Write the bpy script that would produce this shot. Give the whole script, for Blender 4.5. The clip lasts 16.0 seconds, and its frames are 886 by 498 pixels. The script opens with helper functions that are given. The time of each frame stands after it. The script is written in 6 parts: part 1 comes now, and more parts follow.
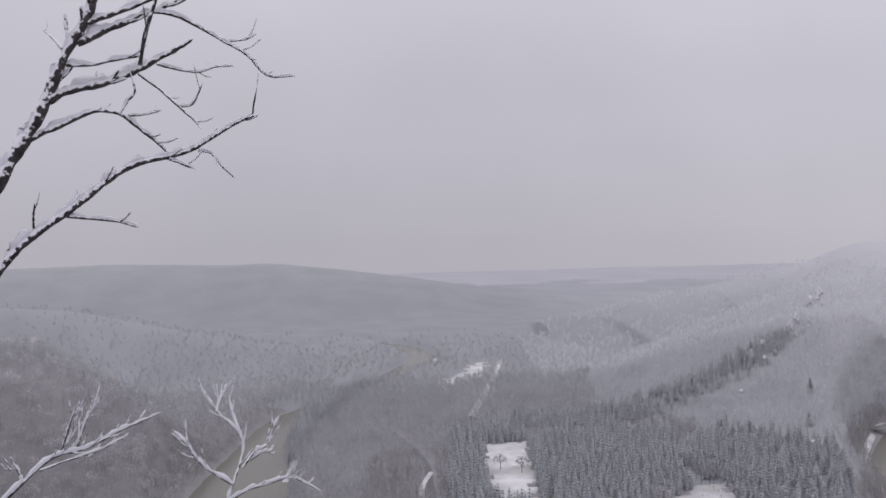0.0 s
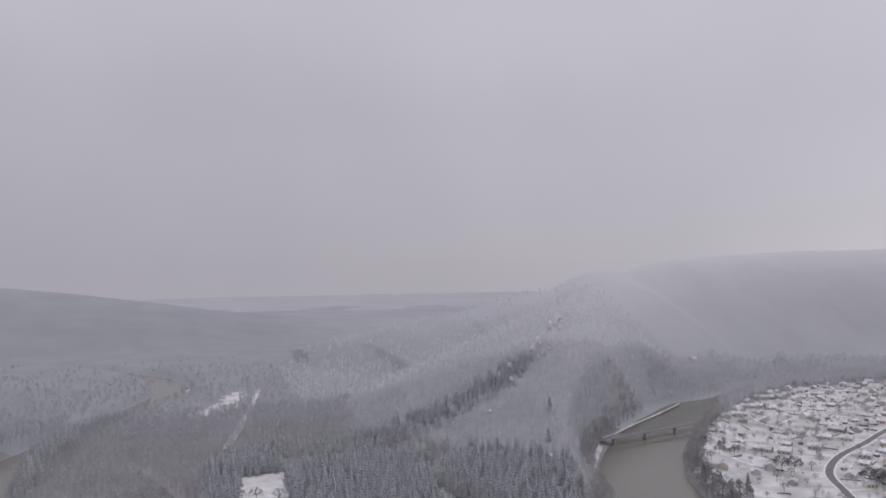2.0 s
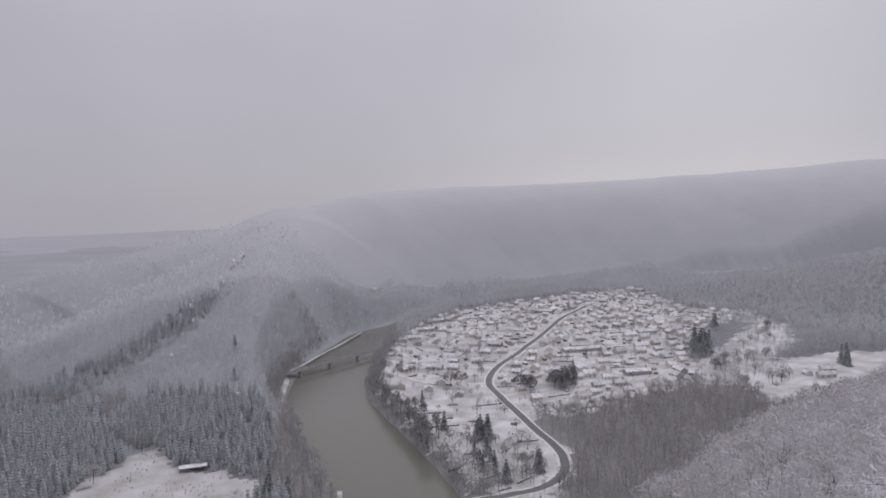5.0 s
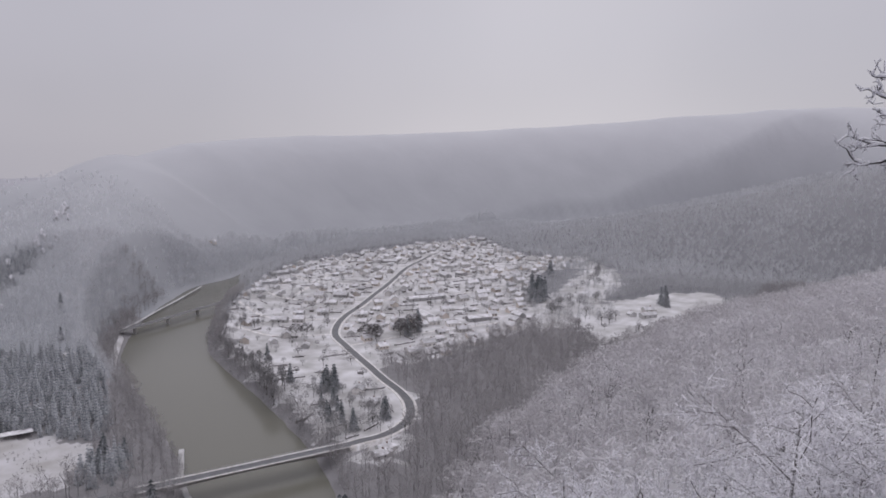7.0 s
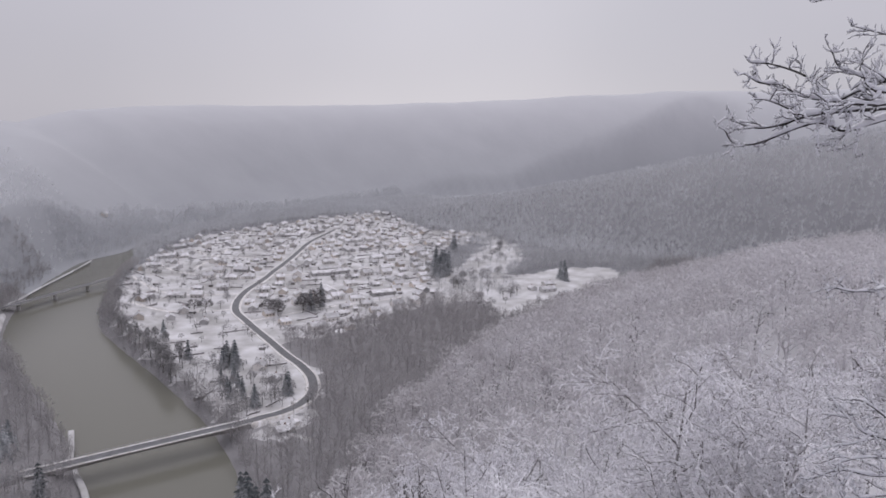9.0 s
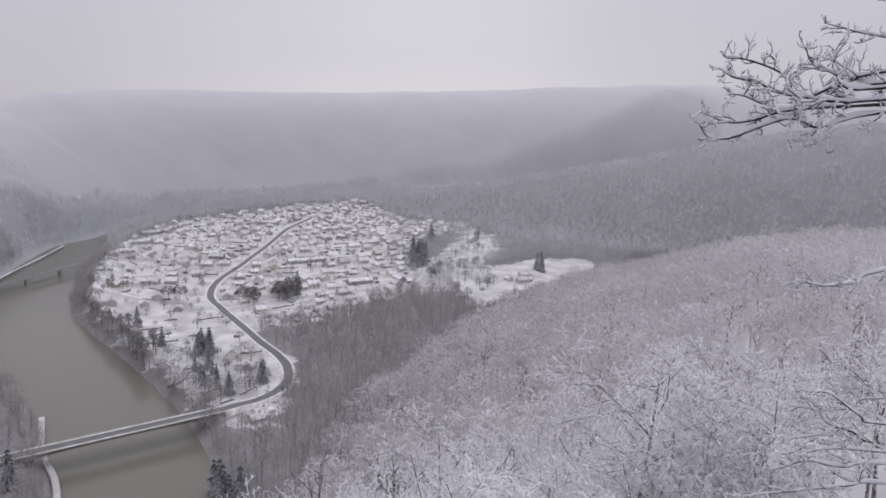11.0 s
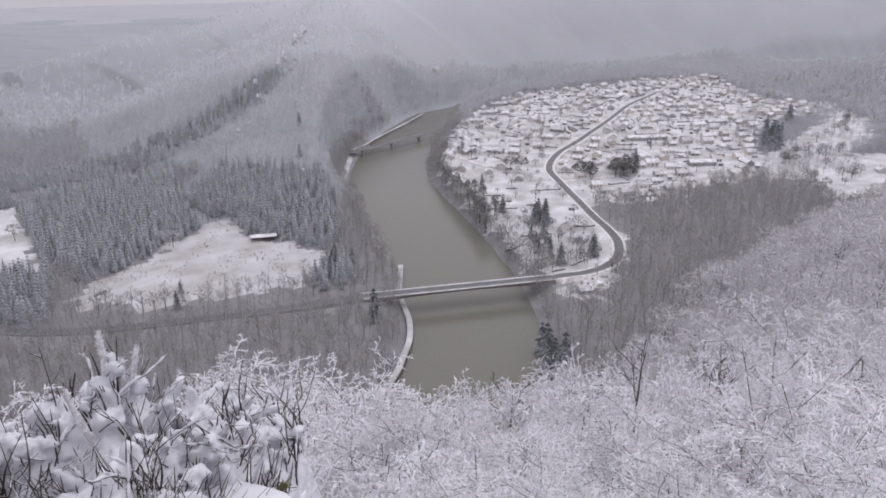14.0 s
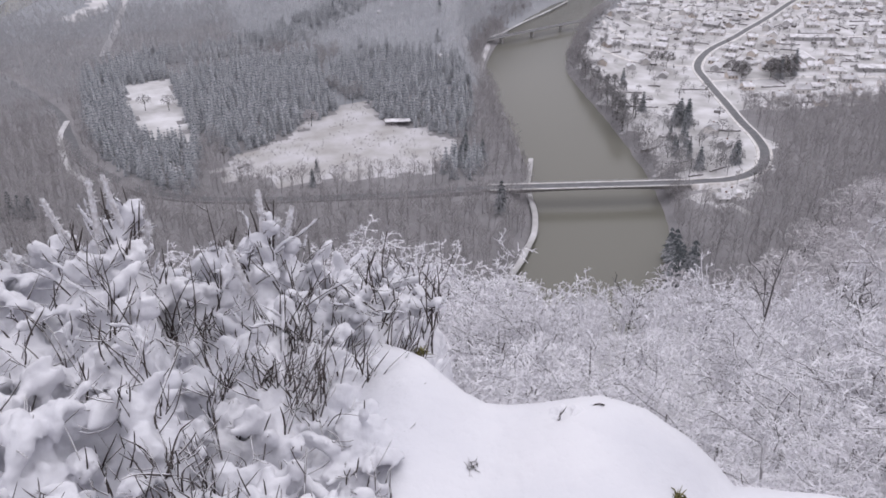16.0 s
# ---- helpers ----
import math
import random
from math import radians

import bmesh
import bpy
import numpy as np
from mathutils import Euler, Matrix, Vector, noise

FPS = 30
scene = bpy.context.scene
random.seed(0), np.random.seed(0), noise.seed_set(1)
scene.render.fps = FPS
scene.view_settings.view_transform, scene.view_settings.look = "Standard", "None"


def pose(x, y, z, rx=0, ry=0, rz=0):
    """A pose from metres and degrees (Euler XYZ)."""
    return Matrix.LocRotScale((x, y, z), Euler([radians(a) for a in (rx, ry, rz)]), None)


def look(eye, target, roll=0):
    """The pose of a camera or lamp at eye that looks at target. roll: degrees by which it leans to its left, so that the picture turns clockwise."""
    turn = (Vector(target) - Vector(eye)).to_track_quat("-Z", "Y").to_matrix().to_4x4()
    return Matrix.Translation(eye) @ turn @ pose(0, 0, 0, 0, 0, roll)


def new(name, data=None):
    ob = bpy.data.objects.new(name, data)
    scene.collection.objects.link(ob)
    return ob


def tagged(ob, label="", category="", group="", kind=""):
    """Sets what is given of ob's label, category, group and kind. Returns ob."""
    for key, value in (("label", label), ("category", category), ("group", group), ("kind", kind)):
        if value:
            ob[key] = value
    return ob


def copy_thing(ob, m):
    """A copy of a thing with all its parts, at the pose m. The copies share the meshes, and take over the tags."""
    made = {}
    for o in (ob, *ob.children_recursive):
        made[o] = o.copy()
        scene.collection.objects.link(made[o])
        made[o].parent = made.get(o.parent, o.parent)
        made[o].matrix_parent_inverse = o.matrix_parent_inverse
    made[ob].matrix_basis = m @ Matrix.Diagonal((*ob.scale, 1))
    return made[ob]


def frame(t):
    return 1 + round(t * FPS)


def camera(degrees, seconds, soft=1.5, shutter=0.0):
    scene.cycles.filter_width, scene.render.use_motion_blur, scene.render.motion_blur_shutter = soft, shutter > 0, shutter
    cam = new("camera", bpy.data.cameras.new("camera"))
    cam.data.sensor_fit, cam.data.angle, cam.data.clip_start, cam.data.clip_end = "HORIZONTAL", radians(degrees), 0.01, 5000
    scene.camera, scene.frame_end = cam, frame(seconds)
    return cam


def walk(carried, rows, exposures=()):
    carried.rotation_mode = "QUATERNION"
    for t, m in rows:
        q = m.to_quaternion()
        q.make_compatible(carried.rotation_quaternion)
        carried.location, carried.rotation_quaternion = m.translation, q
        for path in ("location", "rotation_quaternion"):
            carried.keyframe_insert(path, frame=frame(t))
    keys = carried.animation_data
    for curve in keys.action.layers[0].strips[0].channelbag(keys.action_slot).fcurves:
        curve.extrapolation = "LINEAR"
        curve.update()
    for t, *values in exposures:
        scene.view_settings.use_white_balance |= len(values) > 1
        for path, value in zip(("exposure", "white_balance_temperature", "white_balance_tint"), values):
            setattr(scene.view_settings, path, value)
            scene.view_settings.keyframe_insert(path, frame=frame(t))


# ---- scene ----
cam = camera(59.7, 16.0, soft=1.7)
EYE, TILT, LEAN, ARM = 190.0, -0.5, 1.5, 0.4
# seconds, yaw, pitch, roll of the camera held at arm's length by someone turning on the spot
ROWS = [
    (0, 0.00, -0.00, -0.00),
    (0.5, -4.54, 1.07, 0.08),
    (1, -8.89, 1.64, -0.12),
    (1.5, -13.32, 2.16, -0.18),
    (2, -17.51, 2.07, -0.71),
    (2.5, -22.66, 1.45, -0.13),
    (3, -26.93, 0.60, -0.17),
    (3.5, -30.92, 0.03, 0.35),
    (4, -34.44, -0.77, 0.17),
    (6.5, -49.28, -5.39, 0.32),
    (7, -52.05, -6.23, -0.23),
    (7.5, -54.14, -6.92, -0.31),
    (8, -55.87, -7.55, -0.70),
    (8.5, -57.23, -8.01, -0.93),
    (9, -59.06, -8.02, -1.38),
    (11.5, -60.60, -8.82, -2.42),
    (12, -55.17, -9.55, -2.67),
    (12.5, -49.69, -10.94, -2.12),
    (13, -44.38, -14.03, -1.25),
    (13.5, -40.07, -16.40, -1.09),
    (14, -35.86, -18.59, -0.80),
    (14.5, -32.24, -20.40, -0.97),
    (15, -28.95, -22.42, -0.94),
    (15.5, -26.60, -24.42, -0.80),
    (16, -25.51, -26.74, -1.23),
]
WALK = []
for t, yaw, pitch, roll in ROWS:
    a = radians(yaw)
    WALK.append((t, pose(0, 0, EYE, TILT, LEAN) @ pose(-ARM * math.sin(a), ARM * (math.cos(a) - 1), -0.00022 * max(0, -pitch - 8) ** 2, 90 + pitch, roll, yaw)))
walk(cam, WALK, [(0, 0.05), (1.0, -0.06), (3.5, -0.2), (6.5, -0.14), (9, 0.0), (11.5, 0.08), (12.5, 0.10), (13.5, 0.18), (14.5, 0.28), (16, 0.28)])

# ---- light: a bright overcast sky, brighter overhead, and a wide weak sun behind the cloud ----
world = bpy.data.worlds.new("overcast")
scene.world = world
world.use_nodes = True
nt = world.node_tree
nt.nodes.clear()
W = {}
for key, kind in (("out", "ShaderNodeOutputWorld"), ("bg", "ShaderNodeBackground"), ("sky", "ShaderNodeTexSky"), ("hsv", "ShaderNodeHueSaturation"),
                  ("mix", "ShaderNodeMix"), ("coord", "ShaderNodeTexCoord"), ("sep", "ShaderNodeSeparateXYZ"), ("ramp", "ShaderNodeValToRGB"),
                  ("noise", "ShaderNodeTexNoise"), ("mul", "ShaderNodeMix"), ("nramp", "ShaderNodeValToRGB")):
    W[key] = nt.nodes.new(kind)
W["sky"].sky_type = "NISHITA"
W["sky"].sun_disc = False
W["sky"].sun_elevation, W["sky"].sun_rotation = radians(24), radians(60)
W["hsv"].inputs["Saturation"].default_value = 0.12
W["hsv"].inputs["Value"].default_value = 0.1
r = W["ramp"].color_ramp
r.interpolation = "EASE"
r.elements[0].position, r.elements[0].color = 0.0, (0.446, 0.430, 0.486, 1)
r.elements[1].position, r.elements[1].color = 1.0, (1.22, 1.20, 1.30, 1)
e = r.elements.new(0.16)
e.color = (0.500, 0.490, 0.560, 1)
e = r.elements.new(0.34)
e.color = (0.58, 0.565, 0.640, 1)
W["noise"].inputs["Scale"].default_value = 2.2
W["noise"].inputs["Detail"].default_value = 3.0
W["nramp"].color_ramp.elements[0].position, W["nramp"].color_ramp.elements[0].color = 0.3, (0.94, 0.945, 0.95, 1)
W["nramp"].color_ramp.elements[1].position, W["nramp"].color_ramp.elements[1].color = 0.7, (1.06, 1.05, 1.05, 1)
W["mix"].data_type = W["mul"].data_type = "RGBA"
W["mul"].blend_type = "MULTIPLY"
W["mul"].inputs["Factor"].default_value = 1.0
W["mix"].inputs["Factor"].default_value = 0.93
L = nt.links.new
L(W["sky"].outputs["Color"], W["hsv"].inputs["Color"])
L(W["coord"].outputs["Generated"], W["sep"].inputs["Vector"])
L(W["sep"].outputs["Z"], W["ramp"].inputs["Fac"])
L(W["coord"].outputs["Generated"], W["noise"].inputs["Vector"])
L(W["noise"].outputs["Fac"], W["nramp"].inputs["Fac"])
L(W["ramp"].outputs["Color"], W["mul"].inputs["A"])
L(W["nramp"].outputs["Color"], W["mul"].inputs["B"])
L(W["hsv"].outputs["Color"], W["mix"].inputs["A"])
L(W["mul"].outputs["Result"], W["mix"].inputs["B"])
L(W["mix"].outputs["Result"], W["bg"].inputs["Color"])
L(W["bg"].outputs["Background"], W["out"].inputs["Surface"])
W["bg"].inputs["Strength"].default_value = 1.0

sun = new("sun", bpy.data.lights.new("sun", "SUN"))
sun.data.energy, sun.data.angle, sun.data.color = 0.5, radians(40), (1.0, 0.98, 0.97)
sun.matrix_world = look((0, 0, 0), (-0.55, -0.4, -1.0))


# ---- materials ----
def material(name, colour, colour2=None, scale=1.0, rough=0.9, bump=0.0, bump_scale=None, snow=0.0, snow_from=0.35, snow_soft=0.3, metal=0.0,
             detail=6.0, per_object=0.0, per_island=0.0, snow_noise=0.35, snow_scale=None, frost_haze_z=None, frost_haze_x=None, canopy=0.0):
    """Two colours mixed by noise at real size; snow lies on what faces up; frost and, on far hills, painted haze take
    over with height, z: (from, to), and across
    the valley, x: (from, to, least), thinner in the west; canopy: the share of light that comes through fine rimed
    twigs."""
    m = bpy.data.materials.new(name)
    m.use_nodes = True
    t = m.node_tree
    n, k = t.nodes, t.links.new
    b = n["Principled BSDF"]
    b.inputs["Roughness"].default_value, b.inputs["Metallic"].default_value = rough, metal
    b.inputs["Specular IOR Level"].default_value = 0.25
    geo = n.new("ShaderNodeNewGeometry")
    tex = n.new("ShaderNodeTexNoise")
    tex.inputs["Scale"].default_value, tex.inputs["Detail"].default_value = scale, detail
    k(geo.outputs["Position"], tex.inputs["Vector"])
    mix = n.new("ShaderNodeMix")
    mix.data_type = "RGBA"
    mix.inputs["A"].default_value = (*colour, 1)
    mix.inputs["B"].default_value = (*(colour2 or [c * 0.75 for c in colour]), 1)
    con = n.new("ShaderNodeMapRange")
    con.inputs["From Min"].default_value, con.inputs["From Max"].default_value = 0.32, 0.68
    k(tex.outputs["Fac"], con.inputs["Value"])
    k(con.outputs["Result"], mix.inputs["Factor"])
    col = mix.outputs["Result"]
    if per_object or per_island:
        rnd = n.new("ShaderNodeObjectInfo").outputs["Random"] if per_object else geo.outputs["Random Per Island"]
        a = per_object or per_island
        mr = n.new("ShaderNodeMapRange")
        mr.inputs["To Min"].default_value, mr.inputs["To Max"].default_value = 1 - a, 1 + a
        k(rnd, mr.inputs["Value"])
        hs = n.new("ShaderNodeHueSaturation")
        k(mr.outputs["Result"], hs.inputs["Value"])
        k(col, hs.inputs["Color"])
        col = hs.outputs["Color"]
    if snow or frost_haze_z:
        sep = n.new("ShaderNodeSeparateXYZ")
        k(geo.outputs["Normal"], sep.inputs["Vector"])
        tex2 = n.new("ShaderNodeTexNoise")
        tex2.inputs["Scale"].default_value, tex2.inputs["Detail"].default_value = snow_scale or scale * 2.3, 4.0
        k(geo.outputs["Position"], tex2.inputs["Vector"])
        add = n.new("ShaderNodeMath")
        add.operation = "MULTIPLY_ADD"
        k(tex2.outputs["Fac"], add.inputs[0])
        add.inputs[1].default_value = snow_noise * 2
        k(sep.outputs["Z"], add.inputs[2])
        mr = n.new("ShaderNodeMapRange")
        mr.interpolation_type = "SMOOTHSTEP"
        mr.inputs["From Min"].default_value = snow_from + snow_noise - snow_soft
        mr.inputs["From Max"].default_value = snow_from + snow_noise + snow_soft
        mr.inputs["To Max"].default_value = snow
        k(add.outputs["Value"], mr.inputs["Value"])
        fac = mr.outputs["Result"]
        # pale cover by height: frost near by, haze put into the colour far off
        if frost_haze_z:
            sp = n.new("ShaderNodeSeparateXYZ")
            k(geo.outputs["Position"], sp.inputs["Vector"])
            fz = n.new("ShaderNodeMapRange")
            fz.inputs["From Min"].default_value, fz.inputs["From Max"].default_value = frost_haze_z[0], frost_haze_z[1]
            fz.inputs["To Min"].default_value, fz.inputs["To Max"].default_value = frost_haze_z[2], frost_haze_z[3]
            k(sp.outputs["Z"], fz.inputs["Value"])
            frost_haze = fz.outputs["Result"]
            if frost_haze_x:
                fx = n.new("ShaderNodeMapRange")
                fx.inputs["From Min"].default_value, fx.inputs["From Max"].default_value = frost_haze_x[0], frost_haze_x[1]
                fx.inputs["To Min"].default_value = frost_haze_x[2]
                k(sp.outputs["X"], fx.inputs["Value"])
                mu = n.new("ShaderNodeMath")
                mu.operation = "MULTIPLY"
                k(frost_haze, mu.inputs[0])
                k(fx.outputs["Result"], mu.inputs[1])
                frost_haze = mu.outputs["Value"]
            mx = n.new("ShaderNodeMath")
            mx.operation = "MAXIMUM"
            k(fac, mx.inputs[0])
            k(frost_haze, mx.inputs[1])
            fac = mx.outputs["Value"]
        sm = n.new("ShaderNodeMix")
        sm.data_type = "RGBA"
        sm.inputs["B"].default_value = (0.80, 0.79, 0.83, 1)
        k(fac, sm.inputs["Factor"])
        k(col, sm.inputs["A"])
        col = sm.outputs["Result"]
    k(col, b.inputs["Base Color"])
    if bump:
        bt = n.new("ShaderNodeTexNoise")
        bt.inputs["Scale"].default_value, bt.inputs["Detail"].default_value = bump_scale or scale * 3, 6.0
        k(geo.outputs["Position"], bt.inputs["Vector"])
        bp = n.new("ShaderNodeBump")
        bp.inputs["Strength"].default_value = 1.0
        bp.inputs["Distance"].default_value = bump
        k(bt.outputs["Fac"], bp.inputs["Height"])
        k(bp.outputs["Normal"], b.inputs["Normal"])
    if canopy:
        tl = n.new("ShaderNodeBsdfTranslucent")
        k(col, tl.inputs["Color"])
        ms = n.new("ShaderNodeMixShader")
        ms.inputs["Fac"].default_value = canopy
        k(b.outputs["BSDF"], ms.inputs[1])
        k(tl.outputs["BSDF"], ms.inputs[2])
        k(ms.outputs["Shader"], n["Material Output"].inputs["Surface"])
    return m


SNOW_FIELD = material("snow_field", (0.63, 0.62, 0.645), (0.35, 0.34, 0.34), scale=0.045, detail=10.0, bump=0.2, bump_scale=0.3)
ROUGH_SNOW = material("rough_snow", (0.52, 0.51, 0.535), (0.36, 0.345, 0.34), scale=0.06, detail=12.0)
FOREST_FLOOR = material("forest_floor", (0.17, 0.163, 0.17), (0.222, 0.213, 0.222), scale=0.05, bump=0.4, bump_scale=0.2, frost_haze_z=(20, 150, 0.0, 0.55), frost_haze_x=(-260, -90, 0.25), snow=0.1, snow_from=0.9)
# far hills: frost, with haze painted in as paleness that grows uphill
FAR_FLOOR = material("frost_haze_floor", (0.194, 0.203, 0.224), (0.229, 0.239, 0.260), scale=0.012, detail=8.0, bump=0.5, bump_scale=0.06, frost_haze_z=(0, 230, 0.19, 0.48), frost_haze_x=(150, 700, 0.42))
# plain beyond the hills, painted in haze colour so it melts into the sky
HAZE_PLAIN = material("haze_tinted_plateau", (0.345, 0.34, 0.375), (0.38, 0.375, 0.41), scale=0.004)
# half-way haze tint that softens the near edge of that plain
HAZE_MIDLAND = material("haze_tinted_midland", (0.28, 0.285, 0.315), (0.32, 0.325, 0.355), scale=0.004)
HILL_FLOOR = material("grey_wooded_floor", (0.20, 0.199, 0.215), (0.25, 0.249, 0.266), scale=0.012, detail=8.0, bump=0.6, bump_scale=0.06, frost_haze_z=(20, 190, 0.0, 0.15))
SNOW = material("fresh_snow", (0.675, 0.67, 0.705), (0.60, 0.60, 0.645), scale=2.5, bump=0.012, bump_scale=14.0, rough=0.7)
ROOF_SNOW = material("roof_snow", (0.70, 0.69, 0.72), (0.46, 0.45, 0.465), scale=0.22, detail=3.0, per_object=0.18)
WALLS = material("cream_wall", (0.72, 0.69, 0.67), (0.60, 0.575, 0.56), scale=0.3, per_object=0.25)
GREY_WALLS = material("grey_wall", (0.55, 0.54, 0.54), (0.43, 0.42, 0.42), scale=0.3, per_object=0.3)
OCHRE_WALLS = material("ochre_wall", (0.68, 0.61, 0.55), (0.55, 0.495, 0.45), scale=0.3, per_object=0.25)
EAVES = material("dark_eaves", (0.27, 0.25, 0.245), scale=0.8)
WINDOW = material("dark_window", (0.04, 0.045, 0.05), rough=0.2)
BRICK = material("chimney_brick", (0.26, 0.17, 0.14), scale=2.0)
ASPHALT = material("wet_asphalt", (0.105, 0.105, 0.115), (0.16, 0.16, 0.17), scale=0.25, rough=0.6)
VERGE = material("snowy_verge", (0.78, 0.77, 0.79), (0.50, 0.47, 0.45), scale=0.35, bump=0.1)
CONCRETE = material("weathered_concrete", (0.36, 0.35, 0.34), (0.24, 0.23, 0.22), scale=0.6, bump=0.02)
PALE_CONCRETE = material("pale_concrete", (0.55, 0.54, 0.54), (0.44, 0.43, 0.43), scale=0.5, bump=0.02)
RAIL = material("bridge_railing", (0.42, 0.42, 0.43), (0.3, 0.3, 0.31), scale=1.0, metal=0.3, rough=0.5)
SPRUCE = material("snowy_spruce", (0.066, 0.084, 0.096), (0.118, 0.140, 0.156), scale=0.16, detail=2.0, snow=0.55, snow_from=0.68, snow_soft=0.35, snow_noise=0.8, snow_scale=0.9, per_island=0.25)
BARE = material("bare_wood", (0.33, 0.316, 0.324), (0.44, 0.424, 0.432), scale=0.06, detail=3.0, per_island=0.05, frost_haze_z=(30, 170, 0.0, 0.45), canopy=0.5)
# far woods: frost, with haze put into the colour as extra paleness
FROST_HAZED = material("frost_hazed_wood", (0.65, 0.655, 0.68), (0.74, 0.745, 0.77), scale=0.012, detail=8.0, per_island=0.05, canopy=0.5)
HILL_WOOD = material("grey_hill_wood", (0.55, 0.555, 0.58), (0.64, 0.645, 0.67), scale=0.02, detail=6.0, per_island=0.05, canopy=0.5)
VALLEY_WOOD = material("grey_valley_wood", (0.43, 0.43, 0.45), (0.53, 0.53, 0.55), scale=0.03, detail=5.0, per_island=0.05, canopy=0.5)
SPUR_WOOD = material("rimed_wood", (0.55, 0.55, 0.575), (0.67, 0.67, 0.695), scale=0.03, detail=4.0, per_island=0.05, frost_haze_z=(20, 220, 0.0, 0.3), canopy=0.5)
FROST_NEAR = material("snow_laden_wood", (0.15, 0.13, 0.13), (0.24, 0.215, 0.215), scale=0.6, snow=0.98, snow_from=-0.6, snow_soft=0.33, snow_noise=0.55, snow_scale=1.4, canopy=0.12)
FROST_FAR = material("snow_dusted_wood", (0.35, 0.325, 0.332), (0.59, 0.572, 0.59), scale=0.035, detail=4.0, per_island=0.08, frost_haze_z=(10, 150, 0.0, 0.5), canopy=0.25)
DARK_BARE = material("dark_bare_wood", (0.095, 0.087, 0.086), (0.15, 0.14, 0.14), scale=0.2, snow=0.35, snow_from=0.6, per_object=0.25)
NEAR_TRUNK = material("snowy_trunk", (0.075, 0.065, 0.062), (0.14, 0.125, 0.12), scale=2.0, snow=0.85, snow_from=0.1, snow_noise=0.6, snow_scale=3.0)
BARK = material("snow_crusted_bark", (0.022, 0.018, 0.018), (0.07, 0.06, 0.06), scale=40.0, snow=0.92, snow_from=0.02, snow_soft=0.10, snow_noise=0.85, snow_scale=55.0, bump=0.002, bump_scale=90.0)
BIRCH_BARK = material("snow_flecked_birch_bark", (0.02, 0.017, 0.018), (0.06, 0.052, 0.052), scale=30.0, snow=0.92, snow_from=-0.02, snow_soft=0.14, snow_noise=1.3, snow_scale=48.0)
STRAW = material("dark_straw_stem", (0.045, 0.036, 0.035), (0.095, 0.078, 0.072), scale=25.0, snow=0.9, snow_from=0.45, snow_soft=0.15, snow_noise=0.35, snow_scale=40.0)

m = bpy.data.materials.new("river_water")
m.use_nodes = True
b = m.node_tree.nodes["Principled BSDF"]
b.inputs["Base Color"].default_value = (0.148, 0.144, 0.124, 1)
b.inputs["Roughness"].default_value = 0.16
b.inputs["IOR"].default_value = 1.33
wt = m.node_tree.nodes.new("ShaderNodeTexNoise")
wt.inputs["Scale"].default_value, wt.inputs["Detail"].default_value = 0.35, 4.0
wg = m.node_tree.nodes.new("ShaderNodeNewGeometry")
wb = m.node_tree.nodes.new("ShaderNodeBump")
wb.inputs["Distance"].default_value = 0.05
m.node_tree.links.new(wg.outputs["Position"], wt.inputs["Vector"])
m.node_tree.links.new(wt.outputs["Fac"], wb.inputs["Height"])
m.node_tree.links.new(wb.outputs["Normal"], b.inputs["Normal"])
WATER = m


# ---- helpers for meshes ----
def mesh_of(name, verts, faces, mats=(), smooth=False, index=None):
    me = bpy.data.meshes.new(name)
    me.from_pydata([tuple(v) for v in np.asarray(verts, float).tolist()], [], [tuple(f) for f in (faces.tolist() if hasattr(faces, "tolist") else faces)])
    for mt in mats:
        me.materials.append(mt)
    if smooth:
        me.polygons.foreach_set("use_smooth", [True] * len(me.polygons))
    if index is not None:
        me.polygons.foreach_set("material_index", index)
    me.update()
    return me


def part(name, bm, mt, parent, label=""):
    """A bmesh, or a mesh, as one object under a thing or a part."""
    if isinstance(bm, bmesh.types.BMesh):
        me = bpy.data.meshes.new(name)
        bm.to_mesh(me)
        bm.free()
    else:
        me = bm
    if mt and not me.materials:
        me.materials.append(mt)
    ob = new(name, me)
    ob.parent = parent
    if label:
        ob["label"] = label
    return ob


def box(bm, x0, y0, z0, x1, y1, z1):
    v = [bm.verts.new(p) for p in ((x0, y0, z0), (x1, y0, z0), (x1, y1, z0), (x0, y1, z0), (x0, y0, z1), (x1, y0, z1), (x1, y1, z1), (x0, y1, z1))]
    for f in ((3, 2, 1, 0), (4, 5, 6, 7), (0, 1, 5, 4), (1, 2, 6, 5), (2, 3, 7, 6), (3, 0, 4, 7)):
        bm.faces.new([v[i] for i in f])


def spline(points, step=6.0):
    """Points along a smooth curve through the given plan points."""
    p = np.array(points, float)
    p = np.vstack([2 * p[0] - p[1], p, 2 * p[-1] - p[-2]])
    out = []
    for i in range(1, len(p) - 2):
        n = max(2, int(np.linalg.norm(p[i + 1] - p[i]) / step))
        for s in np.arange(n) / n:
            a, b_, c, d = p[i - 1], p[i], p[i + 1], p[i + 2]
            out.append(0.5 * (2 * b_ + (c - a) * s + (2 * a - 5 * b_ + 4 * c - d) * s * s + (3 * b_ - a - 3 * c + d) * s ** 3))
    out.append(p[-2])
    return np.array(out)


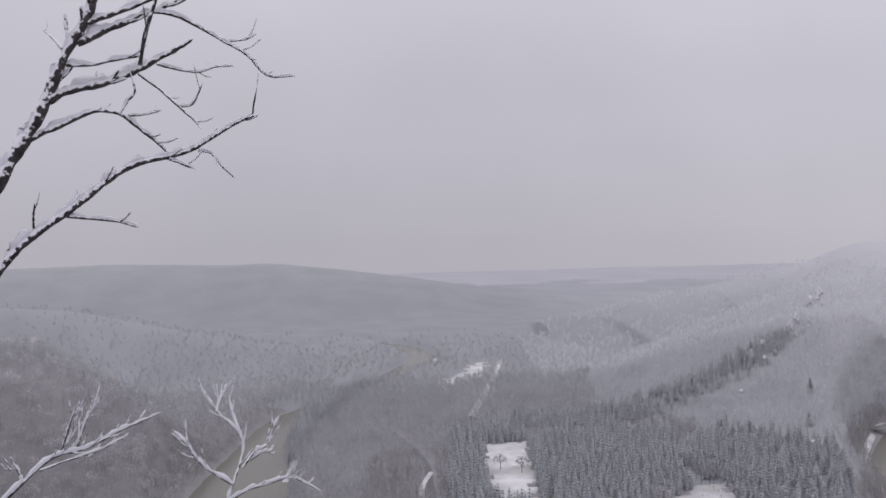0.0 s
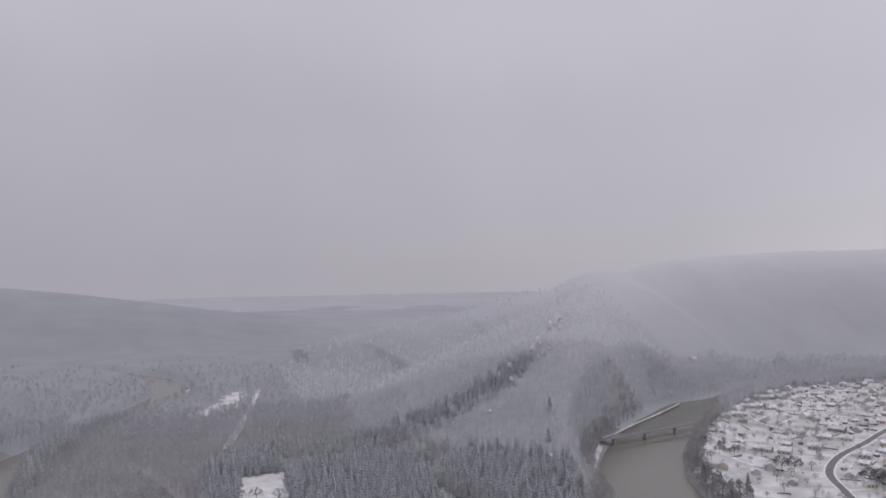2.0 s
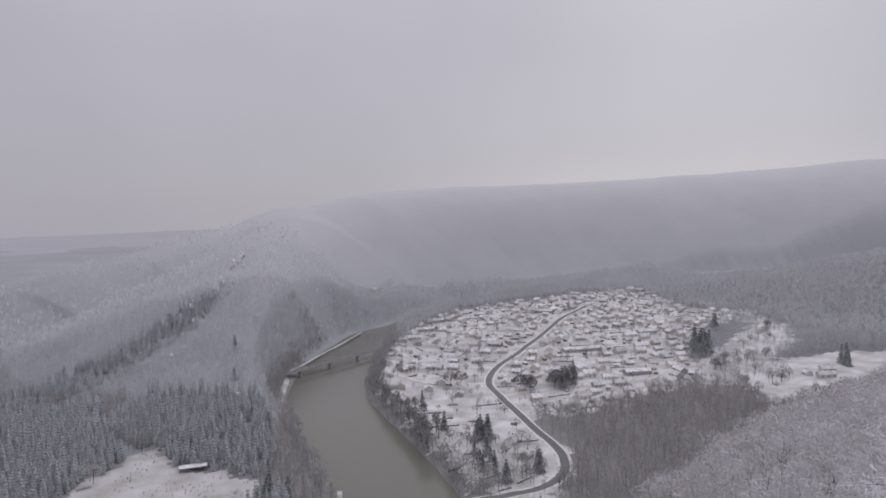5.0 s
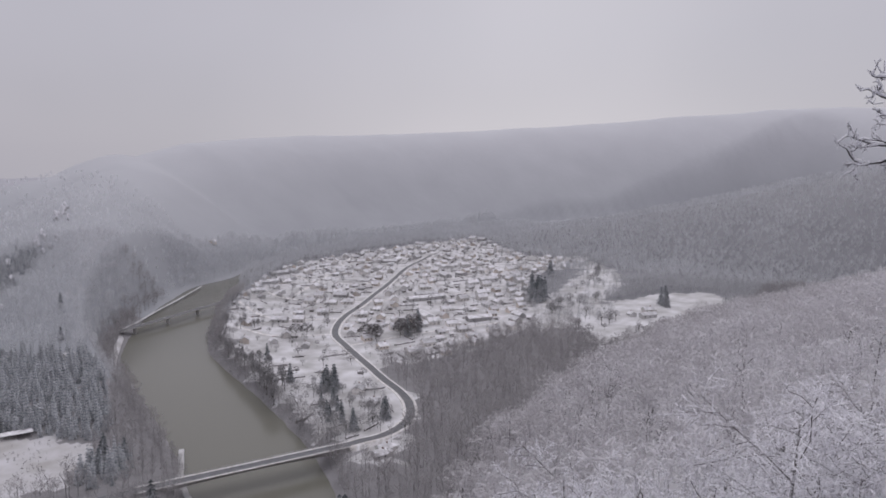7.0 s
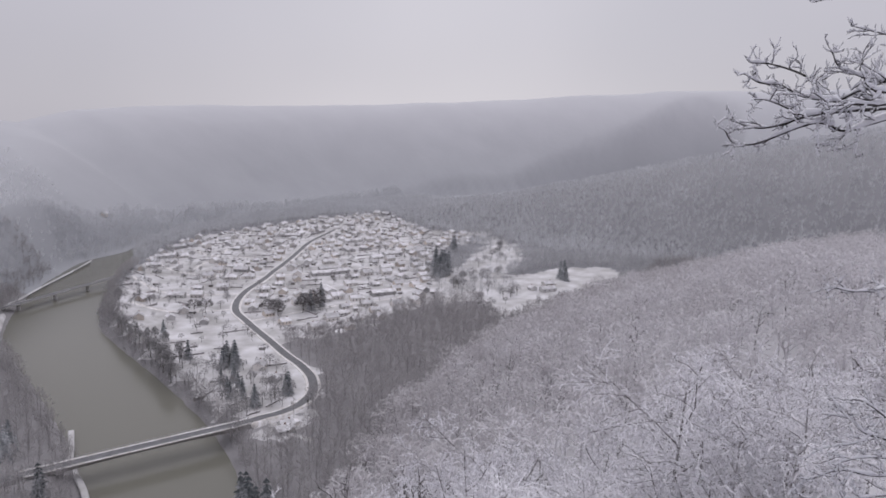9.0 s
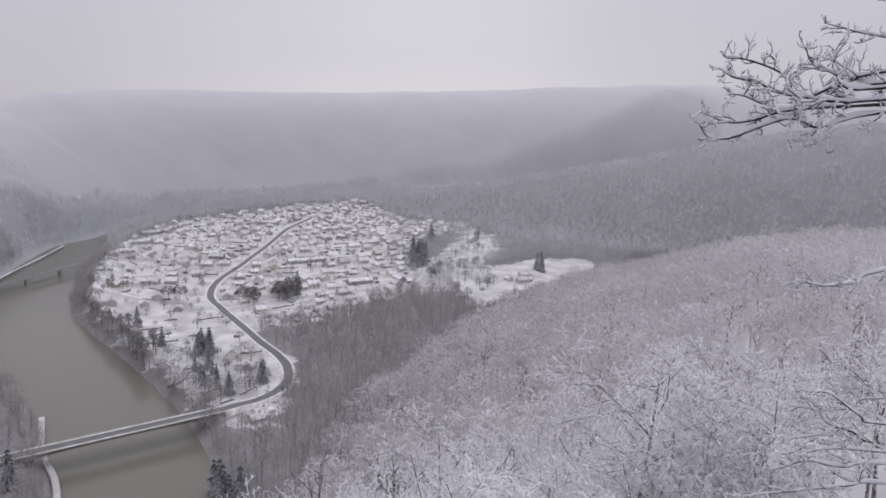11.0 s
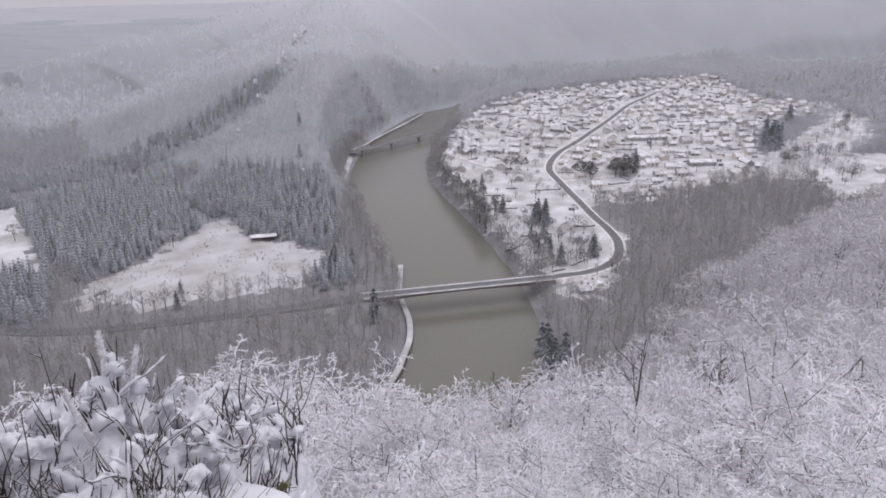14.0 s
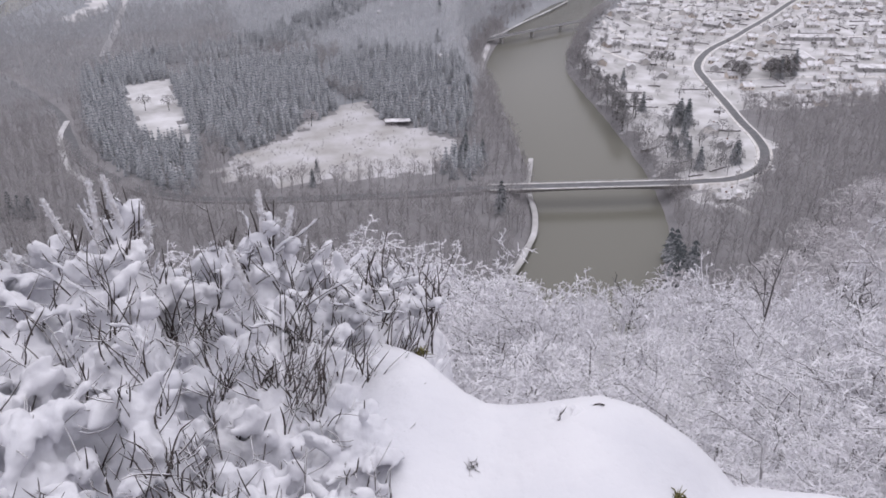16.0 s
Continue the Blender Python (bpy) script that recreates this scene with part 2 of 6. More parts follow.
def to_line(x, y, line):
    """Distance to a polyline, and the value along it in segments."""
    x, y = np.asarray(x, float), np.asarray(y, float)
    best, par = np.full(x.shape, 1e9), np.zeros(x.shape)
    for i in range(len(line) - 1):
        ax, ay, bx, by = line[i][0], line[i][1], line[i + 1][0], line[i + 1][1]
        dx, dy = bx - ax, by - ay
        s = np.clip(((x - ax) * dx + (y - ay) * dy) / (dx * dx + dy * dy), 0, 1)
        d = np.hypot(x - ax - s * dx, y - ay - s * dy)
        m_ = d < best
        best, par = np.where(m_, d, best), np.where(m_, i + s, par)
    return best, par


def inside(x, y, poly):
    x, y = np.asarray(x, float), np.asarray(y, float)
    c = np.zeros(x.shape, bool)
    for i in range(len(poly)):
        (ax, ay), (bx, by) = poly[i - 1], poly[i]
        if ay != by:
            c ^= ((ay > y) != (by > y)) & (x < (bx - ax) * (y - ay) / (by - ay) + ax)
    return c


def step01(a, b_, v):
    s = np.clip((np.asarray(v, float) - a) / (b_ - a), 0, 1)
    return s * s * (3 - 2 * s)


def waves(x, y, size, seed):
    """Cheap smooth noise from a few turned sines, about -1 to 1."""
    g = np.random.RandomState(seed)
    out = np.zeros(np.shape(x))
    for i in range(7):
        a, f, ph = g.uniform(0, 6.28), g.uniform(0.6, 1.9) * 6.28 / size, g.uniform(0, 6.28)
        out = out + np.sin(x * f * np.cos(a) + y * f * np.sin(a) + ph)
    return out / 3.2


# ---- the lie of the land: river, valley floor and hills ----
RIVER = spline([(2300, 500), (1900, 800), (1500, 980), (1150, 1030), (860, 1000), (690, 915), (575, 830), (480, 745), (392, 635), (357, 560), (327, 481), (281, 372),
                (245, 310), (208, 262), (150, 222), (75, 230), (0, 262), (-80, 335), (-142, 455), (-168, 640), (-180, 760), (-172, 880), (-118, 1020), (-60, 1160), (-40, 1290), (-90, 1420), (-220, 1580), (-500, 1700)], 20)
HALF = 38.0


def half(x, y):
    """The river's half width: it narrows downstream, round the western bend."""
    return HALF - 19 * step01(-60, -160, x) * step01(560, 780, y) - 16 * step01(200, 0, x) * step01(780, 960, y) - 29 * step01(585, 690, x) * step01(600, 760, y)


FOOT = [(-3000, 900), (-900, 300), (-420, 300), (-230, 280), (-120, 225), (-40, 203), (60, 183), (150, 172), (215, 205), (300, 232), (420, 245), (540, 250), (650, 225), (800, 190), (1000, 60), (1200, -150), (2500, -900), (2500, -3000), (-3000, -3000)]
SPUR = [(150, 520), (292, 590), (362, 672), (415, 780), (465, 908), (545, 1047), (690, 1200), (740, 1320)]
SPUR_Z = [14, 24, 46, 68, 92, 118, 158, 178]
RIDGE = [(60, 1340), (176, 1300), (262, 1325), (449, 1335), (651, 1315), (760, 1318), (895, 1330), (1157, 1400), (1486, 1400), (2011, 1180), (2522, 690), (2700, 300), (2700, -600)]
RIDGE_Z = [4, 24, 58, 102, 146, 166, 196, 212, 216, 240, 290, 305, 310]
RIGHT = [(1340, 900), (1290, 650), (1300, 500), (1310, 270), (1290, 30), (1200, -500)]
RIGHT_Z = [4, 46, 80, 138, 184, 205]
LEFT = [(-2600, 900), (-1600, 1700), (-900, 2150), (-480, 2260), (-200, 2320), (100, 2450), (500, 2700)]
LEFT_Z = [190, 150, 152, 140, 105, 50, 10]
KNOLL = [(-1300, 250), (-700, 450), (-420, 560), (-329, 618), (-262, 662), (-226, 705)]
KNOLL_Z = [190, 160, 128, 112, 60, 15]
SHOULDER = [(-1500, 1400), (-650, 1296), (-410, 1233), (-202, 1132)]
SHOULDER_Z = [130, 94, 52, 10]


def along(par, zs):
    return np.interp(par, np.arange(len(zs)), zs)


def ridge(x, y, line, zs, wide):
    d, par = to_line(x, y, line)
    return along(par, zs) * (0.5 + 0.5 * np.cos(np.pi * np.minimum(d / wide, 1)))


def spur(x, y):
    """The wooded spur: long gentle flank to the west, steep face above the river to the east."""
    d, par = to_line(x, y, SPUR)
    i = np.clip(par.astype(int), 0, len(SPUR) - 2)
    p = np.array(SPUR, float)
    e_ = p[i + 1] - p[i]
    west = e_[..., 0] * (y - p[i][..., 1]) - e_[..., 1] * (x - p[i][..., 0]) > 0
    k = np.minimum(d / np.where(west, 430, 190 + 45 * np.maximum(par - 3.5, 0)), 1)
    return along(par, SPUR_Z) * (0.5 + 0.5 * np.cos(np.pi * k ** np.where(west, 0.85, 1.0)))


def ground(x, y):
    x, y = np.asarray(x, float), np.asarray(y, float)
    floor = 7.0 + 1.2 * waves(x, y, 160, 3) + 9 * step01(500, 1000, x) * step01(950, 350, y)
    dn, _ = to_line(x, y, FOOT)
    s = np.where(inside(x, y, FOOT), dn, 0)
    near = np.interp(s, [0, 50, 85, 125, 155, 172, 182, 190, 220, 400, 1000], [0, 93, 120, 143, 159, 168, 177, 183, 189, 212, 230]) / (1 + np.maximum(x - 4, 0) / 700)
    near = near + np.clip(s / 60, 0, 1) * 2.0 * waves(x, y, 60, 5) * step01(8, 40, np.hypot(x, y))
    hills = [floor, near, spur(x, y), ridge(x, y, RIDGE, RIDGE_Z, 470 - 115 * step01(680, 880, x) * step01(1700, 1150, x)), ridge(x, y, RIGHT, RIGHT_Z, 340),
             ridge(x, y, LEFT, LEFT_Z, 620), ridge(x, y, KNOLL, KNOLL_Z, 210), ridge(x, y, SHOULDER, SHOULDER_Z, 270)]
    big = np.maximum.reduce(hills[2:])
    big = big * (1 + (0.045 * waves(x, y, 330, 7) + 0.035 * waves(x, y, 120, 8) * step01(1500, 900, np.hypot(x, y))) * (0.25 + 0.75 * step01(1250, 850, np.hypot(x, y))))
    z = 6 * np.log(np.exp(floor / 6) + np.exp(big / 6) + np.exp(near / 6)) - 2
    dr, _ = to_line(x, y, RIVER)
    t = dr - half(x, y)
    return np.minimum(z, np.maximum(t * 0.55 + np.maximum(t - 12, 0) * 1.3, -3.0) + 0.4 * waves(x, y, 25, 9))


def ground_at(x, y):
    return float(ground(np.array([x]), np.array([y]))[0])


VILLAGE = [(318, 338), (342, 395), (364, 450), (394, 520), (422, 580), (448, 622), (520, 705), (588, 772), (680, 842), (816, 912), (1090, 900), (1190, 850), (1060, 680), (1020, 530), (930, 545), (760, 470), (650, 395), (505, 402), (445, 425), (410, 345), (345, 300)]
PASTURE = [(606, 296), (662, 350), (760, 385), (870, 352), (900, 300), (872, 268), (768, 255), (700, 290)]
CLEARING = [(62, 456), (91, 425), (140, 412), (192, 402), (228, 448), (206, 478), (190, 500), (193, 538), (170, 530), (120, 498), (78, 478)]
MEADOW = [(33, 528), (28, 600), (34, 680), (70, 690), (66, 620), (62, 508)]
STRIP = [(640, 378), (690, 440), (759, 452), (897, 482), (978, 505), (1045, 590), (1062, 560), (990, 468), (892, 405), (800, 392), (731, 340), (690, 345)]
PATCH = [(296, 298), (318, 280), (346, 294), (334, 314), (312, 312)]
FAR_FIELD = [(8, 985), (42, 1030), (62, 1130), (40, 1140), (22, 1060), (-14, 1010)]


def on_right_hill(x, y):
    return (to_line(x, y, RIGHT)[0] < 345 + 12 * waves(x, y, 90, 24)) & (y < 890)


def steps(*runs):
    out = []
    for a, b_, d in runs:
        out += list(np.arange(a, b_, d))
    return np.array(out + [runs[-1][1]], float)


def terrain():
    xs = steps((-4600, -1400, 100), (-1400, -450, 30), (-450, -20, 8), (-20, 560, 4.5), (560, 1320, 9), (1320, 2800, 40), (2800, 4600, 100))
    ys = steps((-3000, -400, 100), (-400, -40, 20), (-40, 130, 6), (130, 800, 4.5), (800, 1300, 9), (1300, 2600, 30), (2600, 4700, 100))
    X, Y = np.meshgrid(xs, ys)
    Z = ground(X, Y)
    ledge = np.hypot(X + 0.5, Y + 1.0) < 14
    Z = np.where(ledge, np.minimum(Z, 184.0), Z)
    nx, ny = len(xs), len(ys)
    v = np.stack([X.ravel(), Y.ravel(), Z.ravel()], 1)
    i = (np.arange(ny - 1)[:, None] * nx + np.arange(nx - 1)[None]).ravel()
    f = np.stack([i, i + 1, i + nx + 1, i + nx], 1)
    cx, cy = v[f, 0].mean(1), v[f, 1].mean(1)
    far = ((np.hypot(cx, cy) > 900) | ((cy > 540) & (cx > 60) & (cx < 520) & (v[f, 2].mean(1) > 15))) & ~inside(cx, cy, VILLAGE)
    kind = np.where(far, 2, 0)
    kind = np.where((on_right_hill(cx, cy) | ((cx > 600) & (cx < 1180) & (cy < np.interp(cx, [600, 690, 860, 1150, 1500], [850, 915, 1000, 1030, 980])) & (v[f, 2].mean(1) < 20))) & (kind == 2), 4, kind)
    # painted haze sets in with distance: the half tint first, then the full one
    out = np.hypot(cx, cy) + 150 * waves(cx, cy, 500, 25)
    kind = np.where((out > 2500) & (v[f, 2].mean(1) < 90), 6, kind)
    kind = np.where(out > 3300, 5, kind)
    jx, jy = cx + 7 * waves(cx, cy, 34, 21), cy + 7 * waves(cx, cy, 34, 22)
    for poly in (VILLAGE, PASTURE, MEADOW, FAR_FIELD, STRIP, PATCH):
        kind = np.where(inside(jx, jy, poly), 1, kind)
    kind = np.where((to_line(cx, cy, RIVER)[0] < HALF + 4 + 3 * waves(cx, cy, 30, 23)) & (kind == 1), 0, kind)
    kind = np.where(inside(jx, jy, CLEARING), 3, kind)
    ob = new("ground", mesh_of("ground", v, f, (FOREST_FLOOR, SNOW_FIELD, FAR_FLOOR, ROUGH_SNOW, HILL_FLOOR, HAZE_PLAIN, HAZE_MIDLAND), True, kind.astype(np.int32)))
    tagged(ob, "snow-dusted valley floor and wooded hills", "ground", kind="structure")
    w = new("water", mesh_of("water", [(-700, 130, 0), (2400, 130, 0), (2400, 1800, 0), (-700, 1800, 0)], [(0, 1, 2, 3)], (WATER,)))
    tagged(w, "calm olive-brown river between snowy banks", "river", kind="structure")


terrain()


# ---- roads and bridges ----
ROAD = spline([(-60, 760), (-22, 640), (-14, 565), (-9, 516), (8, 470), (36, 434), (80, 408), (140, 385), (205, 364), (260, 342), (315, 321), (346, 317), (376, 324), (400, 343), (416, 366), (432, 398),
               (457, 441), (486, 492), (512, 533), (560, 572), (640, 614), (744, 672), (852, 732), (980, 790)], 5)
ROAD_Z = np.maximum(ground(ROAD[:, 0], ROAD[:, 1]) + 0.5, 0)
deck = (ROAD[:, 0] > 185) & (ROAD[:, 0] < 330) & (ROAD[:, 1] < 380)
ROAD_Z = np.where(deck, 10.5, ROAD_Z)
for _ in range(30):
    s = ROAD_Z.copy()
    s[1:-1] = (ROAD_Z[:-2] + 2 * ROAD_Z[1:-1] + ROAD_Z[2:]) / 4
    ROAD_Z = np.where(deck, 10.5, s)


def ribbon(line, zs, left, right, lift=0.0, drop=0.0):
    """A strip along a line, from left to right of it in metres, with a skirt that goes down by drop."""
    d = np.gradient(line, axis=0)
    n = np.stack([-d[:, 1], d[:, 0]], 1) / np.linalg.norm(d, axis=1)[:, None]
    a, b_ = line + n * left, line + n * right
    cols = [np.column_stack([a, zs + lift]), np.column_stack([b_, zs + lift])]
    if drop:
        cols = [np.column_stack([a + n * drop * 0.8, zs + lift - drop])] + cols + [np.column_stack([b_ - n * drop * 0.8, zs + lift - drop])]
    k = len(cols)
    v = np.stack(cols, 1).reshape(-1, 3)
    f = [(i * k + j, i * k + j + 1, (i + 1) * k + j + 1, (i + 1) * k + j) for i in range(len(line) - 1) for j in range(k - 1)]
    return v, [t[::-1] for t in f]


v, f = ribbon(ROAD, ROAD_Z, 3.1, -3.1, 0.12)
tagged(new("road", mesh_of("road", v, f, (ASPHALT,))), "wet cleared asphalt road winding through the village", "road", kind="structure")
away = ~((ROAD[:, 0] > 200) & (ROAD[:, 0] < 318) & (ROAD[:, 1] < 370))
first, last = np.where(~away)[0][[0, -1]]
for sl, wide, mt in ((slice(0, first + 1), 4.2, FOREST_FLOOR), (slice(last, len(ROAD)), 4.8, VERGE)):
    v, f = ribbon(ROAD[sl], ROAD_Z[sl], wide, -wide, 0.0, 4.0)
    tagged(new("road_verge", mesh_of("road_verge", v, f, (mt,))), "snow-dusted road verge and embankment", "verge", kind="structure")
for pts, w in (([(-5, 470), (-17, 500), (-20, 560), (-14, 600)], 1.6), ([(24, 800), (52, 960), (82, 1150)], 3.2), ([(-118, 985), (-86, 1080), (-40, 1200), (-15, 1250)], 2.5), ([(-146, 560), (-132, 620), (-132, 680), (-138, 740)], 3.0), ([(330, 614), (340, 634), (366, 674), (388, 706)], 1.5)):
    q = spline(pts, 8)
    v, f = ribbon(q, ground(q[:, 0], q[:, 1]) + 1.0, w, -w, 0.0, 2.5)
    tagged(new("snowy_track", mesh_of("snowy_track", v, f, (SNOW_FIELD,))), "snow-covered track along the valley", "track", kind="structure")


def bridge(name, a, b_, z, width, thin, thick, piers, label, stone=None):
    """A deck between two plan points, with a haunched girder, railings and piers."""
    a, b_ = Vector((*a, z)), Vector((*b_, z))
    n_ = (b_ - a).length
    top = new(name)
    top.matrix_world = Matrix.Translation(a) @ Matrix.Rotation(math.atan2(b_.y - a.y, b_.x - a.x), 4, "Z")
    tagged(top, label, "bridge")
    h = width / 2
    stone = stone or CONCRETE
    bm = bmesh.new()
    box(bm, 0, -h, -0.45, n_, h, 0)
    part("deck", bm, stone, top)
    bm = bmesh.new()
    k = 28
    rows = []
    for i in range(k + 1):
        s = i / k
        dpt = thin + (thick - thin) * abs(2 * s - 1) ** 2
        rows.append([bm.verts.new((s * n_, yy, zz)) for yy, zz in ((-h * 0.75, -0.452), (-h * 0.7, -0.45 - dpt), (h * 0.7, -0.45 - dpt), (h * 0.75, -0.452))])
    for r0, r1 in zip(rows, rows[1:]):
        for j in range(3):
            bm.faces.new((r0[j], r0[j + 1], r1[j + 1], r1[j]))
    part("girder", bm, stone, top, "haunched concrete girder")
    bm = bmesh.new()
    box(bm, 0, -3.2, 0.004, n_, 3.2, 0.05)
    part("carriageway", bm, ASPHALT, top, "wet asphalt carriageway")
    for side in (-1, 1):
        bm = bmesh.new()
        box(bm, 0, min(side * 3.3, side * h), 0.004, n_, max(side * 3.3, side * h), 0.22)
        part("footway", bm, VERGE, top, "snow-covered footway")
        bm = bmesh.new()
        box(bm, 0, side * (h - 0.15) - 0.05, 1.0, n_, side * (h - 0.15) + 0.05, 1.12)
        box(bm, 0, side * (h - 0.15) - 0.03, 0.6, n_, side * (h - 0.15) + 0.03, 0.66)
        for i in range(int(n_ / 2.5) + 1):
            box(bm, i * 2.5, side * (h - 0.15) - 0.05, 0.2, i * 2.5 + 0.1, side * (h - 0.15) + 0.05, 1.05)
        part("railing", bm, RAIL, top, "grey metal railing")
    for at in piers:
        bm = bmesh.new()
        box(bm, at * n_ - 1.1, -h * 0.6, -z - 3, at * n_ + 1.1, h * 0.6, -0.45 - thin)
        bmesh.ops.bevel(bm, geom=[e_ for e_ in bm.edges if abs(e_.verts[0].co.z - e_.verts[1].co.z) > 1], offset=0.6, segments=2, affect="EDGES")
        part("pier", bm, stone, top, "weathered concrete pier")
    return top


bridge("road_bridge", (204, 364.5), (316, 320.5), 10.6, 9.5, 1.3, 3.2, (0.07, 0.97), "long grey concrete road bridge with snowy footways")
bridge("distant_bridge", (392, 716), (566, 762), 7.0, 6.8, 0.5, 0.5, (0.12, 0.38, 0.64, 0.90), "pale straight bridge across the far river reach", PALE_CONCRETE)
TOWPATH = spline([(147, 261), (178, 287), (189, 298), (205, 315), (217, 333), (224, 347), (234, 370), (246, 388), (262, 412)], 5)
v, f = ribbon(TOWPATH, np.maximum(ground(TOWPATH[:, 0], TOWPATH[:, 1]), 2.4) + 0.3, 1.35, -1.35, 0.0, 0.5)
tagged(new("towpath", mesh_of("towpath", v, f, (SNOW_FIELD,))), "snow-covered towpath along the river bank", "path", kind="structure")
LANE = spline([(398, 722), (417, 742), (479, 792), (545, 840), (607, 888)], 8)
v, f = ribbon(LANE, np.maximum(ground(LANE[:, 0], LANE[:, 1]), 2.0) + 0.25, 1.0, -1.0, 0.0, 0.4)
tagged(new("riverside_lane", mesh_of("riverside_lane", v, f, (SNOW_FIELD,))), "snowy lane on the far river bank", "lane", kind="structure")


# ---- woods ----
def scatter(poly_or_test, x0, x1, y0, y1, gap, seed, loose=0.42):
    """Plan points on a jittered grid inside a polygon, or where a test holds."""
    g = np.random.RandomState(seed)
    X, Y = np.meshgrid(np.arange(x0, x1, gap), np.arange(y0, y1, gap))
    X = (X + (np.arange(X.shape[0])[:, None] % 2) * gap / 2 + g.uniform(-loose, loose, X.shape) * gap).ravel()
    Y = (Y + g.uniform(-loose, loose, Y.shape) * gap).ravel()
    k = poly_or_test(X, Y) if callable(poly_or_test) else inside(X, Y, poly_or_test)
    return X[k], Y[k]


def clear_of(x, y, road=5.5, river=3.0):
    return (to_line(x, y, ROAD)[0] > road) & (to_line(x, y, RIVER)[0] > half(x, y) + river)


def planted(name, kinds, x, y, height, spread, material_, label, seed, category="forest", sink=0.3, zs=None):
    """One mesh of many trees: each takes one of the given shapes (unit height), turned and sized at random."""
    g = np.random.RandomState(seed)
    z = (ground(x, y) if zs is None else zs) - sink
    vs, fs, at = [], [], 0
    pick = g.randint(0, len(kinds), len(x))
    for i, (kv, kf) in enumerate(kinds):
        m_ = pick == i
        n_ = int(m_.sum())
        if not n_:
            continue
        a, h = g.uniform(0, 6.283, n_), np.broadcast_to(height, len(x))[m_] * g.uniform(1 - spread, 1 + spread, n_)
        wd = h * g.uniform(0.85, 1.15, n_)
        c, s = np.cos(a), np.sin(a)
        px = (kv[None, :, 0] * c[:, None] - kv[None, :, 1] * s[:, None]) * wd[:, None] + x[m_][:, None]
        py = (kv[None, :, 0] * s[:, None] + kv[None, :, 1] * c[:, None]) * wd[:, None] + y[m_][:, None]
        pz = kv[None, :, 2] * h[:, None] + z[m_][:, None]
        vs.append(np.stack([px, py, pz], 2).reshape(-1, 3))
        fs.append((kf[None] + (np.arange(n_) * len(kv))[:, None, None] + at).reshape(-1, 3))
        at += n_ * len(kv)
    me = bpy.data.meshes.new(name)
    V, F = np.vstack(vs), np.vstack(fs)
    me.vertices.add(len(V))
    me.vertices.foreach_set("co", V.astype(np.float32).ravel())
    me.loops.add(F.size)
    me.loops.foreach_set("vertex_index", F.astype(np.int32).ravel())
    me.polygons.add(len(F))
    me.polygons.foreach_set("loop_start", np.arange(0, F.size, 3, dtype=np.int32))
    me.update(calc_edges=True)
    me.materials.append(material_)
    return tagged(new(name, me), label, category, kind="stuff")


def spruce_shape(seed, tiers=7, points=9):
    """A snowy spruce of unit height: drooping ragged tiers round a stem."""
    g = np.random.RandomState(seed)
    v, f = [(0, 0, 1.0)], []
    for k in range(tiers):
        z = 0.97 - 0.86 * (k / tiers) ** 0.95
        rad = 0.025 + 0.205 * ((k + 1) / tiers) ** 0.9
        c = len(v)
        v.append((0, 0, z))
        a0 = g.uniform(0, 6.28)
        for j in range(points * 2):
            a = a0 + 3.14159 * j / points
            q = rad * (g.uniform(0.85, 1.2) if j % 2 == 0 else g.uniform(0.45, 0.62))
            v.append((q * math.cos(a), q * math.sin(a), z - 0.055 - q * g.uniform(0.45, 0.85)))
        for j in range(points * 2):
            f.append((c, c + 1 + j, c + 1 + (j + 1) % (points * 2)))
    c = len(v)
    v += [(0.014, 0, 0), (-0.007, 0.012, 0), (-0.007, -0.012, 0), (0, 0, 0.5)]
    f += [(c, c + 1, c + 3), (c + 1, c + 2, c + 3), (c + 2, c, c + 3)]
    return np.array(v, float), np.array(f)


def tube_rows(v, f, pts, radii, sides):
    """Adds a tapering tube through points to vertex and face lists."""
    c = len(v)
    n_ = len(pts)
    for i in range(n_):
        d = pts[min(i + 1, n_ - 1)] - pts[max(i - 1, 0)]
        d = d / (np.linalg.norm(d) + 1e-9)
        u = np.cross(d, (0.31, 0.77, 0.55) if abs(d[2]) > 0.8 else (0, 0, 1.0))
        u /= np.linalg.norm(u) + 1e-9
        w = np.cross(d, u)
        for j in range(sides):
            a = 6.28319 * j / sides
            v.append(pts[i] + radii[i] * (u * math.cos(a) + w * math.sin(a)))
    for i in range(n_ - 1):
        for j in range(sides):
            a, b_ = c + i * sides + j, c + i * sides + (j + 1) % sides
            f.append((a, b_, b_ + sides))
            f.append((a, b_ + sides, a + sides))


